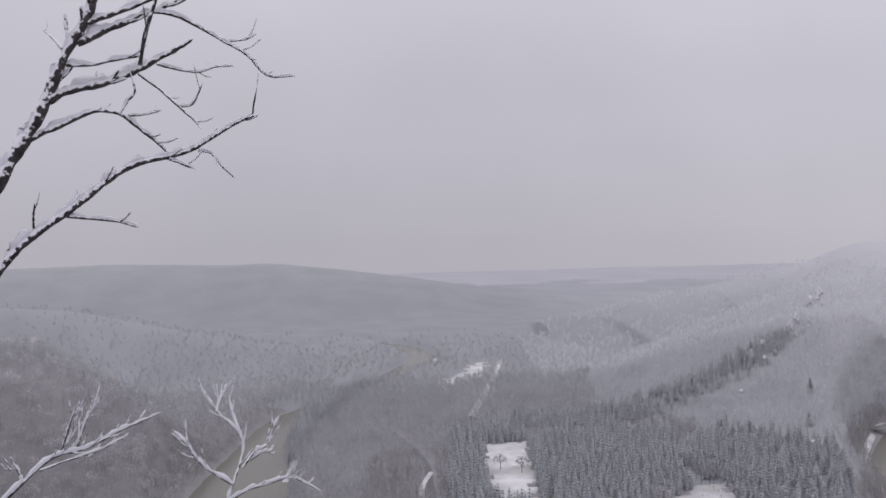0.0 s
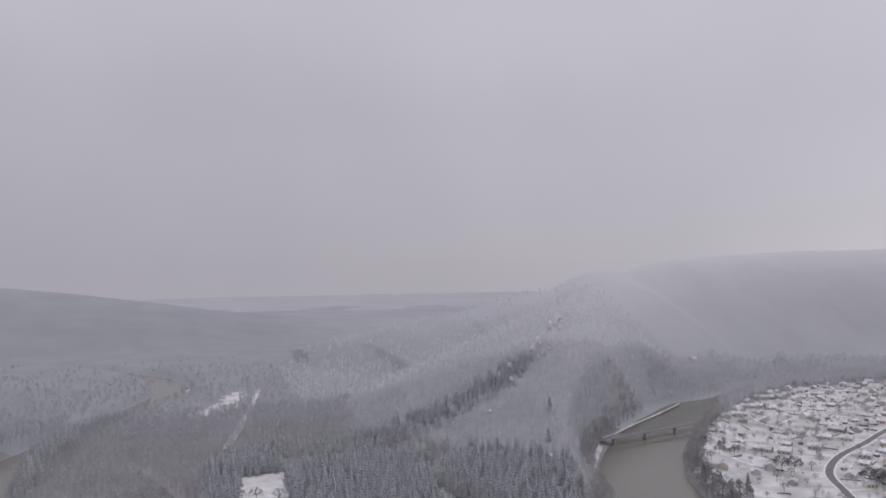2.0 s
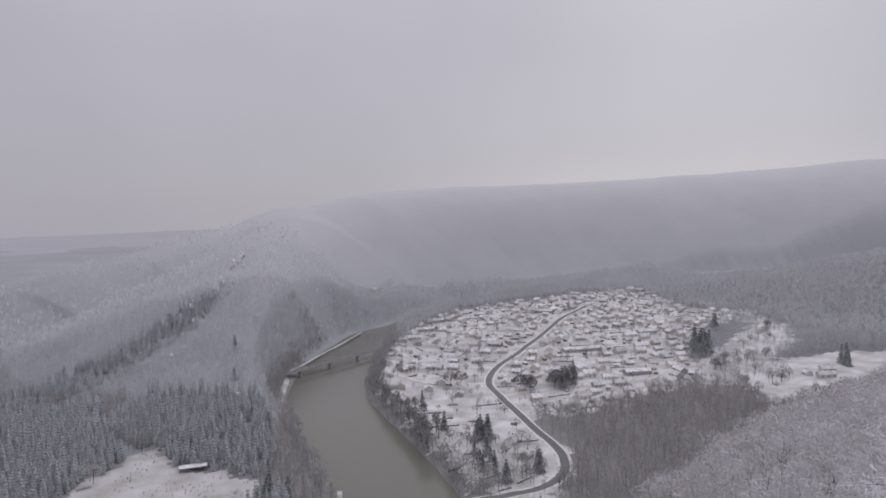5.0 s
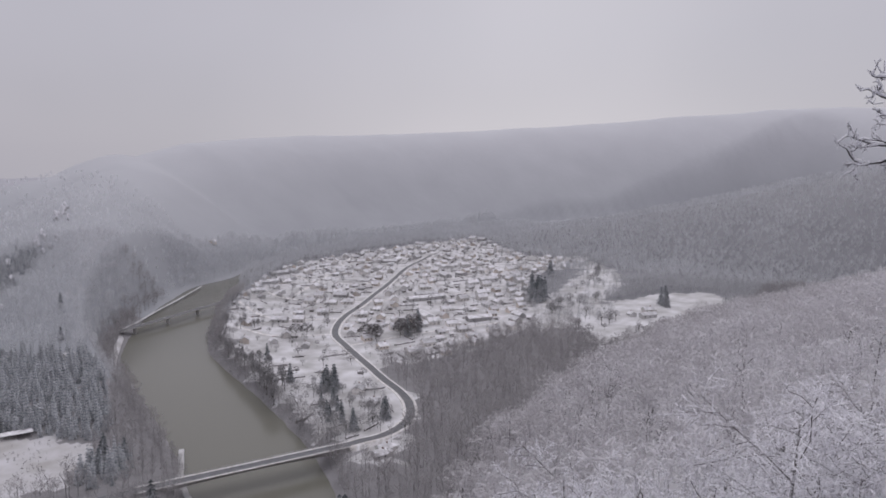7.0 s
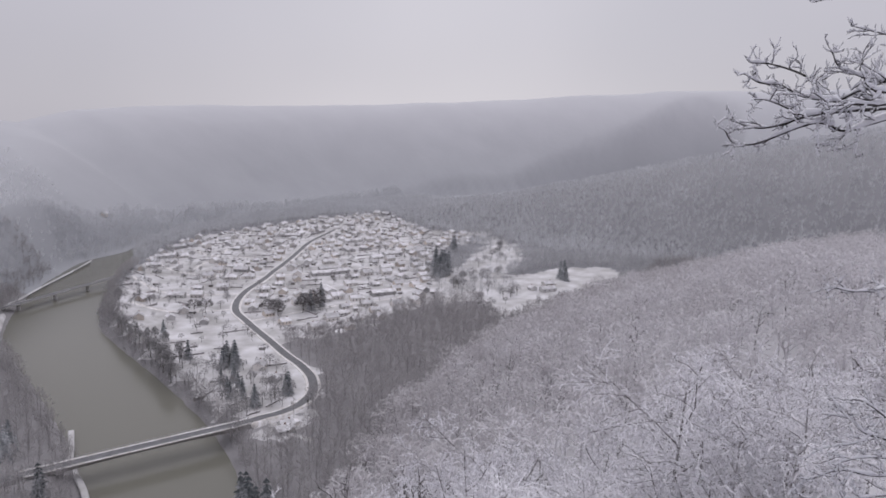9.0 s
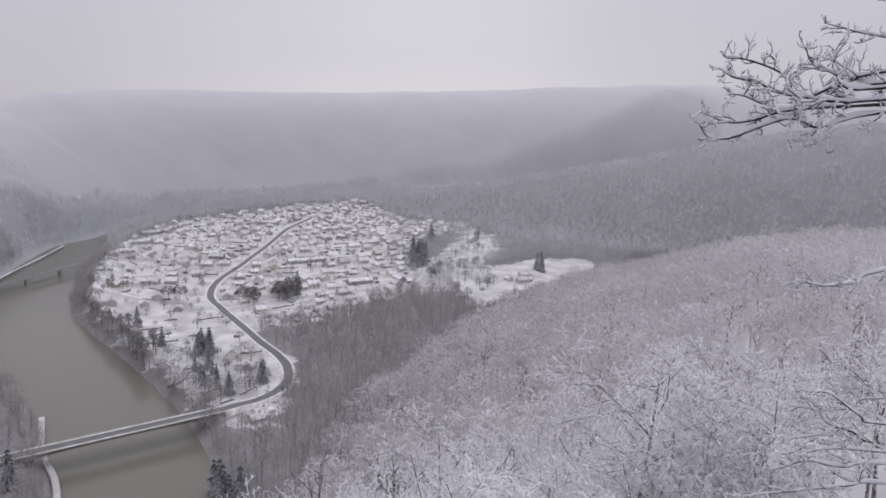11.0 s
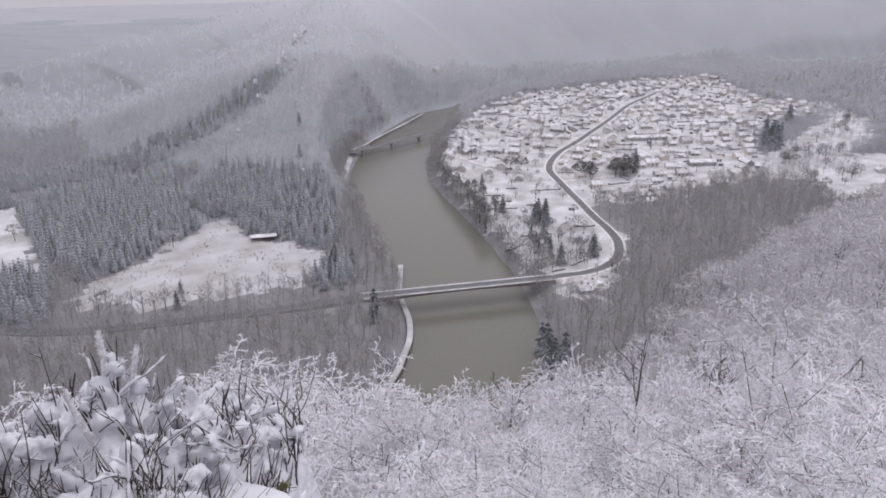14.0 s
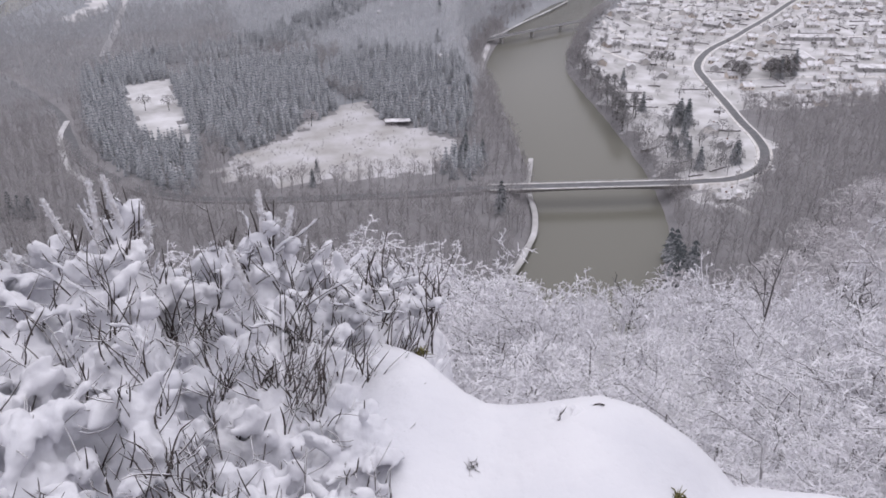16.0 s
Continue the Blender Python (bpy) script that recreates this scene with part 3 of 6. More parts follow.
def broadleaf(seed, levels, counts, sides, thick, droop=0.25, twig=0.004, first=0.25, spread=0.9, length=0.42, wooden=None):
    """A bare broad-leaved tree of unit height: trunk, limbs, branches and twigs as tapering tubes. wooden: the last level that counts as
    trunk and limbs; the faces then come sorted, with their number."""
    g = np.random.RandomState(seed)
    v, f, lv = [], [], []

    def grow(p, d, size, rad, level):
        segs = (5, 3, 2, 1, 1)[level] if level < 5 else 1
        pts, q, dd = [p], p.copy(), d.copy()
        for i in range(segs):
            dd = dd + g.normal(0, 0.16 if level else 0.05, 3)
            dd[2] += (0.10 if level < 2 else -droop * (i + 1) / segs)
            dd /= np.linalg.norm(dd)
            q = q + dd * size / segs
            pts.append(q)
        pts = np.array(pts)
        end = max(twig, rad * (0.25 if level == 0 else 0.35))
        radii = np.linspace(rad, end, segs + 1)
        if level >= levels:
            c = len(v)
            e_ = pts[-1]
            bow = (p + e_) / 2 + g.normal(0, 0.10, 3) * np.linalg.norm(e_ - p) + np.array([0, 0, 0.16 * np.linalg.norm(e_ - p)])
            u = np.cross(e_ - p, g.normal(0, 1, 3))
            u *= twig * 1.25 / (np.linalg.norm(u) + 1e-9)
            v.extend([p + u, p - u, bow + u, bow - u, e_])
            f.extend([(c, c + 1, c + 3), (c, c + 3, c + 2), (c + 2, c + 3, c + 4)])
            lv.extend([level] * 3)
            return
        tube_rows(v, f, pts, radii, sides[min(level, len(sides) - 1)])
        lv.extend([level] * (len(f) - len(lv)))
        for i in range(counts[level]):
            s = (first if level == 0 else 0.15) + (1 - (first if level == 0 else 0.15)) * (i + g.uniform(0.1, 0.9)) / counts[level]
            k = min(int(s * segs), segs - 1)
            base = pts[k] + (pts[k + 1] - pts[k]) * (s * segs - k)
            ax = pts[k + 1] - pts[k]
            ax /= np.linalg.norm(ax)
            side = np.cross(ax, g.normal(0, 1, 3))
            side /= np.linalg.norm(side) + 1e-9
            nd = ax * g.uniform(0.45, 0.9) + side * spread * g.uniform(0.7, 1.2)
            nd /= np.linalg.norm(nd)
            grow(base, nd, size * length * g.uniform(0.75, 1.25) * (1.15 - 0.5 * s if level == 0 else 1.1 - 0.3 * s), max(rad * (1 - 0.65 * s) * 0.5, twig), level + 1)

    grow(np.array([0, 0, 0.0]), np.array([0, 0, 1.0]), 0.92, thick, 0)
    v, f = np.array(v), np.array(f)
    v[:, 2] /= v[:, 2].max()
    if wooden is None:
        return v, f
    order = np.argsort(np.array(lv) > wooden, kind="stable")
    return (v, f[order]), int((np.array(lv) <= wooden).sum())


def far_shape(seed, limbs=13):
    """A far bare tree: a slender stem and a sheaf of single limbs."""
    g = np.random.RandomState(seed)
    v, f = [], []
    for i in range(limbs + 2):
        s = 0.05 if i < 2 else g.uniform(0.15, 0.6)
        a, n_ = g.uniform(0, 6.283), 0.05 if i < 2 else g.uniform(0.16, 0.36)
        p = np.array([0, 0, s])
        q = np.array([math.cos(a) * n_, math.sin(a) * n_, 1.0 if i < 2 else min(1.0, s + g.uniform(0.25, 0.5))])
        u = np.cross(q - p, g.normal(0, 1, 3))
        u *= 0.035 / np.linalg.norm(u)
        c = len(v)
        v += [p - u, q - u * 0.6, q + u]
        f.append((c, c + 1, c + 2))
    return np.array(v), np.array(f)


def bare_shape(seed, limbs=7, twigs=78, wide=0.25):
    """A tall bare tree of the valley floor: a clear stem, steep limbs and a narrow rounded crown of fine rising twigs."""
    g = np.random.RandomState(seed)
    v, f = [], []
    top = np.array([g.normal(0, 0.03), g.normal(0, 0.03), 0.93])
    tube_rows(v, f, np.array([(0, 0, 0), top * 0.5, top]), [0.013, 0.009, 0.003], 3)

    def sliver(p, q, w):
        u = np.cross(q - p, g.normal(0, 1, 3))
        u *= w / (np.linalg.norm(u) + 1e-9)
        c = len(v)
        v.extend([p + u, p - u, q])
        f.append((c, c + 1, c + 2))

    for i in range(limbs):
        a, s = 6.283 * (i + g.rand()) / limbs, g.uniform(0.3, 0.6)
        sliver(top * s, np.array([wide * 0.8 * math.cos(a), wide * 0.8 * math.sin(a), s + g.uniform(0.2, 0.38)]), 0.008)
    for i in range(twigs):
        a, e_, s = g.uniform(0, 6.283), math.asin(g.uniform(-0.6, 1.0)), g.uniform(0.35, 1.0) ** 0.5
        q = np.array([wide * s * math.cos(a) * math.cos(e_), wide * s * math.sin(a) * math.cos(e_), 0.64 + 0.36 * s * math.sin(e_)])
        d = np.array([q[0], q[1], 0.16]) * 0.5 + g.normal(0, 0.03, 3)
        sliver(q - d * 0.6, q + d * 0.5, g.uniform(0.006, 0.010))
    return np.array(v), np.array(f)


def crown_shape(seed, limbs=9, twigs=130, wide=0.36, thick=0.010):
    """A bare tree with a rounded crown: a stem, spreading limbs and many fine bent twigs that fill the outer part of the crown.
    The stem and limbs come first; also gives their number of faces."""
    g = np.random.RandomState(seed)
    v, f = [], []

    def strip(pts, w0, w1):
        d = pts[-1] - pts[0]
        u = np.cross(d, g.normal(0, 1, 3))
        u /= np.linalg.norm(u) + 1e-9
        c = len(v)
        for i, q in enumerate(pts[:-1]):
            w = w0 + (w1 - w0) * i / (len(pts) - 1)
            v.extend([q + u * w, q - u * w])
        v.append(pts[-1])
        for i in range(len(pts) - 2):
            f.extend([(c + 2 * i, c + 2 * i + 1, c + 2 * i + 3), (c + 2 * i, c + 2 * i + 3, c + 2 * i + 2)])
        f.append((c + 2 * len(pts) - 4, c + 2 * len(pts) - 3, c + 2 * len(pts) - 2))

    tops = []
    stem = np.array([(0, 0, 0), (g.normal(0, 0.015), g.normal(0, 0.015), 0.3), (g.normal(0, 0.03), g.normal(0, 0.03), 0.58), (g.normal(0, 0.04), g.normal(0, 0.04), 0.9)])
    tube_rows(v, f, stem, [0.018, 0.014, 0.009, 0.003], 3)
    for i in range(limbs):
        a, e_ = 6.283 * (i + g.rand()) / limbs, g.uniform(0.1, 1.25)
        s = g.uniform(0.28, 0.5)
        tip = np.array([wide * 0.85 * math.cos(a) * math.cos(e_), wide * 0.85 * math.sin(a) * math.cos(e_), 0.60 + 0.36 * math.sin(e_) * g.uniform(0.8, 1.0)])
        base = stem[1] + (stem[2] - stem[1]) * (s - 0.28) / 0.22
        strip([base, (base + tip) / 2 + np.array([0, 0, 0.05]) + g.normal(0, 0.02, 3), tip], 0.009, 0.004)
        tops.append((base, tip))
    n0 = len(f)
    k = len(tops)
    for i in range(twigs):
        a, e_ = g.uniform(0, 6.283), math.asin(g.uniform(-0.45, 1.0))
        s = g.uniform(0.5, 1.0) ** 0.5
        q = np.array([wide * s * math.cos(a) * math.cos(e_), wide * s * math.sin(a) * math.cos(e_), 0.62 + 0.37 * s * math.sin(e_)])
        b_, t = tops[g.randint(k)]
        o = q - np.array([0, 0, 0.55])
        o = o / (np.linalg.norm(o) + 1e-9) * 0.05 + g.normal(0, 0.06, 3) * np.array([1, 1, 0.5])
        strip([q - o * 0.6, q + np.array([0, 0, 0.014]), q + o * 0.6 - np.array([0, 0, 0.016])], thick * 0.9, thick * 0.7)
    v, f = np.array(v), np.array(f)
    v[:, 2] /= v[:, 2].max()
    return v, f, n0


SPRUCES = [spruce_shape(s) for s in range(5)]
FAR_TREES = [far_shape(s) for s in range(8)]
BARES = [bare_shape(140 + s, 7, 78, (0.22, 0.28, 0.19, 0.25)[s % 4]) for s in range(8)]
CROWNS = [crown_shape(170 + s, 10, 130, (0.36, 0.44, 0.33, 0.40)[s % 4], 0.011)[:2] for s in range(8)]
HAZELS = [crown_shape(190 + s, 8, 64, 0.33, 0.020)[:2] for s in range(6)]
MIDS = [broadleaf(60 + s, 3, (10, 5, 4), (3, 3, 3, 3), 0.017, droop=0.28, twig=0.0048, spread=1.05, length=0.42) for s in range(6)]

STANDS = (
    [(38, 428), (6, 482), (-4, 570), (4, 740), (60, 790), (78, 650), (66, 560), (66, 500), (50, 440)],
    [(72, 655), (64, 560), (68, 500), (82, 476), (118, 495), (168, 527), (172, 570), (200, 690), (150, 715), (90, 700)],
    [(182, 552), (192, 540), (190, 500), (208, 476), (230, 446), (250, 470), (292, 560), (300, 600), (240, 680), (205, 650), (178, 600)],
    [(55, 745), (150, 730), (235, 745), (330, 800), (392, 862), (378, 890), (310, 850), (220, 800), (120, 790), (60, 790)],
    [(185, 392), (206, 380), (226, 398), (222, 428), (196, 415)],
)


def not_open(x, y):
    o = np.ones(np.shape(x), bool)
    for poly in (VILLAGE, PASTURE, CLEARING, MEADOW, FAR_FIELD, STRIP, PATCH):
        o &= ~inside(x, y, poly)
    return o


for i, poly in enumerate(STANDS):
    p = np.array(poly)
    x, y = scatter(poly, *(p[:, 0].min(), p[:, 0].max(), p[:, 1].min(), p[:, 1].max()), (5.0, 5.0, 5.0, 6.0, 5.0)[i], 100 + i, 0.7)
    k = ~inside(x, y, MEADOW) & ~inside(x, y, CLEARING) & clear_of(x, y, 6) & (ground(x, y) > 2) & (np.hypot(x - 140, y - 508) > 9)
    planted("spruce_forest", SPRUCES, x[k], y[k], 12.0, 0.32, SPRUCE, "dense stand of dark snow-dusted spruces", 200 + i)


# a line of spruces along the western bend
x, y = scatter([(-138, 660), (-128, 655), (-128, 800), (-118, 900), (-92, 985), (-104, 990), (-136, 900), (-150, 800)], -150, -80, 650, 1000, 6.5, 130)
planted("spruce_row", SPRUCES, x, y, 15.0, 0.3, SPRUCE, "row of dark spruces along the river bend", 230)


def in_stand(x, y):
    o = np.zeros(np.shape(x), bool)
    for poly in STANDS:
        o |= inside(x, y, poly)
    return o


# bare brown woods on the valley floor, frosted woods with painted haze on the hills, snow-laden woods on the slope
# below the viewpoint
def west_flank(x, y):
    """True on the western side of the spur's crest."""
    return (x < np.interp(y, [500, 590, 672, 780, 908, 1047, 1200, 1320], [190, 270, 345, 398, 447, 520, 660, 720]) + 22 * waves(x, y, 80, 28)) & (y > 500)


def low_wood(x, y):
    d = np.hypot(x, y)
    return (d > 140) & (d < 1000) & (x > -420) & (x < 1150) & not_open(x, y) & ~in_stand(x, y) & clear_of(x, y) & ~near_slope(x, y)


def near_slope(x, y):
    return inside(x, y, FOOT) & (to_line(x, y, FOOT)[0] > 6) & (np.hypot(x, y) < 900)


x, y = scatter(low_wood, -420, 1150, 100, 1000, 6.6, 300)
z = ground(x, y)
west = x < -195
high = ~west & ((z > 62) | ((y > 520) & (x > 60) & (x < 480) & (z > 16)))
pale_floor = ~west & ~high & (((x < 170) & (y > 620 + 25 * waves(x, y, 90, 26))) | ((x > 690) & (y > 250)) | (x < -60))
low = ~west & ~high & ~pale_floor
planted("valley_forest", BARES, x[pale_floor], y[pale_floor], 13.0, 0.3, VALLEY_WOOD, "grey bare woods along the valley floor", 305)
planted("bare_forest", BARES, x[low], y[low], 14.5, 0.3, BARE, "bare grey-brown deciduous woods with a little snow", 301)
flank = high & west_flank(x, y)
high = high & ~flank
planted("frosted_forest", BARES, x[high], y[high], 12.0, 0.28, SPUR_WOOD, "frosted deciduous woods on the slopes", 302)
planted("spur_forest", BARES, x[flank], y[flank], 12.0, 0.28, HILL_WOOD, "grey bare woods on the gentle flank of the spur", 306)
pale = west & (np.random.RandomState(8).rand(len(x)) < 0.3)
planted("snowy_knoll_forest", HAZELS, x[pale], y[pale], 11.0, 0.28, FROST_FAR, "snow-dusted trees scattered on the steep knoll", 303)
planted("bare_knoll_forest", BARES, x[west & ~pale], y[west & ~pale], 12.0, 0.28, VALLEY_WOOD, "bare grey woods on the steep knoll", 304)


def far_wood(x, y):
    d = np.hypot(x, y)
    a = np.degrees(np.arctan2(x, y))
    return ((d >= 1000) | (x < -420) | (x > 1150)) & (d < 3000) & (a > -45) & (a < 100) & not_open(x, y) & clear_of(x, y) & ~near_slope(x, y)


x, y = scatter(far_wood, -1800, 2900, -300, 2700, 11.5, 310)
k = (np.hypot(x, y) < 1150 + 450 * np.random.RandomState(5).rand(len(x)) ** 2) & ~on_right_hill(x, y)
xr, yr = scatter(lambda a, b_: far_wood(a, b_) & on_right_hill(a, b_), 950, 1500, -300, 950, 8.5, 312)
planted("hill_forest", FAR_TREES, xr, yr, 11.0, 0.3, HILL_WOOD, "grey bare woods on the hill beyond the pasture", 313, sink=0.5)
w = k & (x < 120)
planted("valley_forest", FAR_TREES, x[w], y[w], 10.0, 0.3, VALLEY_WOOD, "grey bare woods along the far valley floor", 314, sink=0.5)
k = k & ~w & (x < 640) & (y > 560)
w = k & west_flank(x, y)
planted("hill_forest", FAR_TREES, x[w], y[w], 10.0, 0.25, FROST_HAZED, "bare woods on the far flank of the spur, frosted and haze-tinted", 318, sink=0.5)
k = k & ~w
planted("hill_forest", FAR_TREES, x[k], y[k], 9.5, 0.25, FROST_HAZED, "far wooded hills pale with frost and painted haze", 311, sink=0.5)


def far_bank(x, y):
    d = to_line(x, y, RIVER)[0] - half(x, y)
    return (x > 575) & (x < 1500) & (y > 780) & (d > 2) & ((d < 42) | (y < np.interp(x, [600, 690, 860, 1150, 1500], [850, 915, 1000, 1030, 980]))) & ~inside(x, y, VILLAGE) & ~on_right_hill(x, y)


x, y = scatter(far_bank, 575, 1500, 780, 1110, 7.0, 316)
planted("far_bank_forest", BARES, x, y, 14.0, 0.25, HILL_WOOD, "grey bare woods along the river behind the village", 317)


def brow(x, y):
    """How much taller the woods stand on the brow straight ahead of the ledge."""
    return np.interp(np.degrees(np.arctan2(x, y)), [4, 14, 20, 27, 33, 38], [1.0, 1.1, 1.38, 1.48, 1.25, 1.0])


def slope_mid(x, y):
    d, a = np.hypot(x, y), np.degrees(np.arctan2(x, y))
    return near_slope(x, y) & (d > 70) & (a > -50) & (a < 108)


x, y = scatter(slope_mid, -200, 200, -190, 200, 7.4, 320)
k = np.hypot(x, y) < 170
planted("snowy_slope_forest", MIDS, x[k], y[k], 12.0 * brow(x[k], y[k]), 0.25, FROST_NEAR, "snow-laden deciduous woods on the steep slope", 321)
x, y = scatter(lambda a, b_: slope_mid(a, b_) & (np.hypot(a, b_) > 160) & (np.degrees(np.arctan2(a, b_)) > 36), 0, 760, -260, 330, 9.2, 323)
k = ground(x, y) > 40
planted("snowy_slope_forest", CROWNS, x[k], y[k], 15.0, 0.35, FROST_FAR, "snow-laden deciduous woods further along the slope", 322)
planted("bare_forest", BARES, x[~k], y[~k], 14.0, 0.25, BARE, "bare grey-brown woods at the foot of the slope", 324)
STEMS = [broadleaf(240 + s, 2, (7, 3), (4, 3, 3), 0.013, droop=0.05, twig=0.0035, first=0.4, spread=0.6, length=0.4) for s in range(4)]
x, y = scatter(lambda a, b_: slope_mid(a, b_) & (np.hypot(a, b_) > 75) & (np.hypot(a, b_) < 330) & (np.degrees(np.arctan2(a, b_)) > 36) & (waves(a, b_, 70, 27) > 0.1), -100, 330, -200, 260, 14.0, 327, 0.8)
planted("dark_stemmed_trees", STEMS, x, y, 14.5, 0.2, DARK_BARE, "dark bare stems showing between the frosted crowns", 328)
x, y = scatter(lambda a, b_: slope_mid(a, b_) & (np.hypot(a, b_) > 160) & (np.degrees(np.arctan2(a, b_)) < 36), -500, 200, 0, 330, 9.0, 325)
planted("snowy_slope_forest", HAZELS, x, y, 12.0, 0.25, FROST_FAR, "snow-laden deciduous woods above the river", 326)


# ---- the village ----
def house(wide, deep, wall, rise, chimney=True, annex=False, render_=None):
    """A gabled house: walls, snow-covered roof with eaves, chimney, windows and door."""
    top = new("house")
    bm = bmesh.new()
    a, b_ = wide / 2, deep / 2
    prof = [(-b_, -1.5), (b_, -1.5), (b_, wall), (0, wall + rise), (-b_, wall)]
    ends = [[bm.verts.new((sx * a, yy, zz)) for yy, zz in prof] for sx in (-1, 1)]
    bm.faces.new(ends[0][::-1])
    bm.faces.new(ends[1])
    for j in range(5):
        bm.faces.new((ends[0][j], ends[0][(j + 1) % 5], ends[1][(j + 1) % 5], ends[1][j]))
    bmesh.ops.recalc_face_normals(bm, faces=bm.faces)
    part("shell", bm, render_ or WALLS, top)
    bm = bmesh.new()
    o, t = 0.5, 0.35
    ax = a + o
    ez = wall - o * rise / b_
    sec = [(-b_ - o, ez + 0.05), (0, wall + rise + 0.05), (b_ + o, ez + 0.05), (b_ + o, ez + 0.05 + t), (0, wall + rise + 0.05 + t), (-b_ - o, ez + 0.05 + t)]
    ends = [[bm.verts.new((sx * ax, yy, zz)) for yy, zz in sec] for sx in (-1, 1)]
    for q in ends:
        bm.faces.new((q[0], q[1], q[4], q[5]))
        bm.faces.new((q[1], q[2], q[3], q[4]))
    for j in range(6):
        bm.faces.new((ends[0][j], ends[0][(j + 1) % 6], ends[1][(j + 1) % 6], ends[1][j]))
    bmesh.ops.recalc_face_normals(bm, faces=bm.faces)
    part("roof", bm, ROOF_SNOW, top, "snow-covered pitched roof")
    if chimney:
        bm = bmesh.new()
        box(bm, a * 0.45, -0.4, wall + rise * 0.6, a * 0.45 + 0.8, 0.4, wall + rise + 1.1)
        part("chimney", bm, BRICK, top, "brick chimney")
    for i in range(2 if wide < 9 else 3):
        xx = -a + wide * (i + 0.5) / (2 if wide < 9 else 3)
        for side in (-1, 1):
            bm = bmesh.new()
            box(bm, xx - 0.5, side * b_ - 0.04, 1.0, xx + 0.5, side * b_ + 0.04, 2.3)
            part("window", bm, WINDOW, top)
    if annex:
        bm = bmesh.new()
        box(bm, a + 0.003, -b_ * 0.6, -1.5, a + 4.0, b_ * 0.6, 2.5)
        part("annex", bm, WALLS, top, "low side extension")
        bm = bmesh.new()
        box(bm, a + 0.003, -b_ * 0.6 - 0.3, 2.503, a + 4.3, b_ * 0.6 + 0.3, 2.85)
        part("annex_roof", bm, ROOF_SNOW, top, "flat snow-covered roof")
    return top


KINDS = [(9, 8, 3.2, 2.6, True, False, OCHRE_WALLS), (11, 8.5, 3.4, 2.5, True, True), (12, 9, 4.0, 3.0, True, False), (8, 7, 2.6, 2.2, True, True, GREY_WALLS), (17, 8, 3.4, 2.4, True, False, GREY_WALLS), (26, 10, 3.6, 2.0, False, False, GREY_WALLS)]
LABELS = ["small rendered house with a snow-covered gabled roof", "rendered house with a low annex and snowy roof", "two-storey house under a snow-covered roof",
          "low cottage with an extension and snowy roof", "long terraced house with a snow-covered roof", "long low hall with a snow-covered roof"]
first_of = {}


def put_house(kind, x, y, turn):
    m_ = pose(x, y, ground_at(x, y), 0, 0, turn)
    if kind in first_of:
        return copy_thing(first_of[kind], m_)
    top = house(*KINDS[kind])
    top.matrix_world = m_
    tagged(top, LABELS[kind], "house", "village houses")
    first_of[kind] = top
    return top


def dart(test, box_, gap, tries, seed, seeds=()):
    """Random plan points inside a test, no two nearer than gap."""
    g = np.random.RandomState(seed)
    X, Y = g.uniform(box_[0], box_[1], tries), g.uniform(box_[2], box_[3], tries)
    ok = test(X, Y)
    pts = list(seeds)
    n0 = len(pts)
    for x, y in zip(X[ok], Y[ok]):
        if all((x - a) ** 2 + (y - b_) ** 2 > gap * gap for a, b_ in pts):
            pts.append((x, y))
    return pts[n0:]


STREETS = [spline(q, 8) for q in (
    [(512, 533), (470, 565), (455, 610)], [(560, 572), (520, 640), (540, 720)], [(640, 614), (600, 700), (620, 775)], [(640, 614), (720, 560), (800, 530)],
    [(744, 672), (700, 760), (720, 830)], [(744, 672), (830, 620), (930, 600)], [(852, 732), (820, 830), (900, 890)], [(852, 732), (950, 690), (1040, 680)],
    [(486, 492), (560, 470), (640, 430)], [(600, 700), (700, 760), (820, 830)])]
for q in STREETS:
    v, f = ribbon(q, ground(q[:, 0], q[:, 1]), 2.2, -2.2, 0.25)
    tagged(new("street", mesh_of("street", v, f, (VERGE,))), "narrow snow-covered village street", "street", kind="structure")


def street_gap(x, y):
    return np.minimum.reduce([to_line(x, y, q)[0] for q in STREETS])


OPEN = ((440, 545, 42, 60), (560, 690, 24, 62), (640, 535, 52, 26), (725, 725, 44, 20), (820, 600, 52, 30), (900, 760, 36, 26), (590, 615, 24, 26), (960, 610, 46, 30), (500, 655, 34, 26), (700, 500, 40, 14), (880, 660, 40, 12), (655, 760, 16, 30), (760, 610, 20, 34), (1040, 740, 50, 22), (524, 470, 24, 24), (552, 478, 28, 20), (695, 752, 62, 22), (640, 720, 20, 40), (500, 590, 26, 20), (560, 650, 40, 16), (690, 600, 44, 14), (790, 690, 16, 34), (930, 690, 44, 18), (840, 800, 44, 14))


def west_field(x, y):
    """The open snowy fields between the road and the river."""
    return (y < 592) & (y > 425) & (x < np.interp(y, [398, 441, 492, 533, 572], [432, 457, 486, 512, 540]))


def built_up(x, y):
    dr = to_line(x, y, RIVER)[0]
    open_ = ((x < 470) & (y > 430) & (dr < 95)) | west_field(x, y)
    for a, b_, w, h in OPEN:
        open_ = open_ | (((x - a) / w) ** 2 + ((y - b_) / h) ** 2 < 1)
    return inside(x, y, VILLAGE) & (to_line(x, y, ROAD)[0] > 12) & (dr > HALF + 16) & (street_gap(x, y) > 7.5) & ~open_ & ((x > 430) | (y > 470))


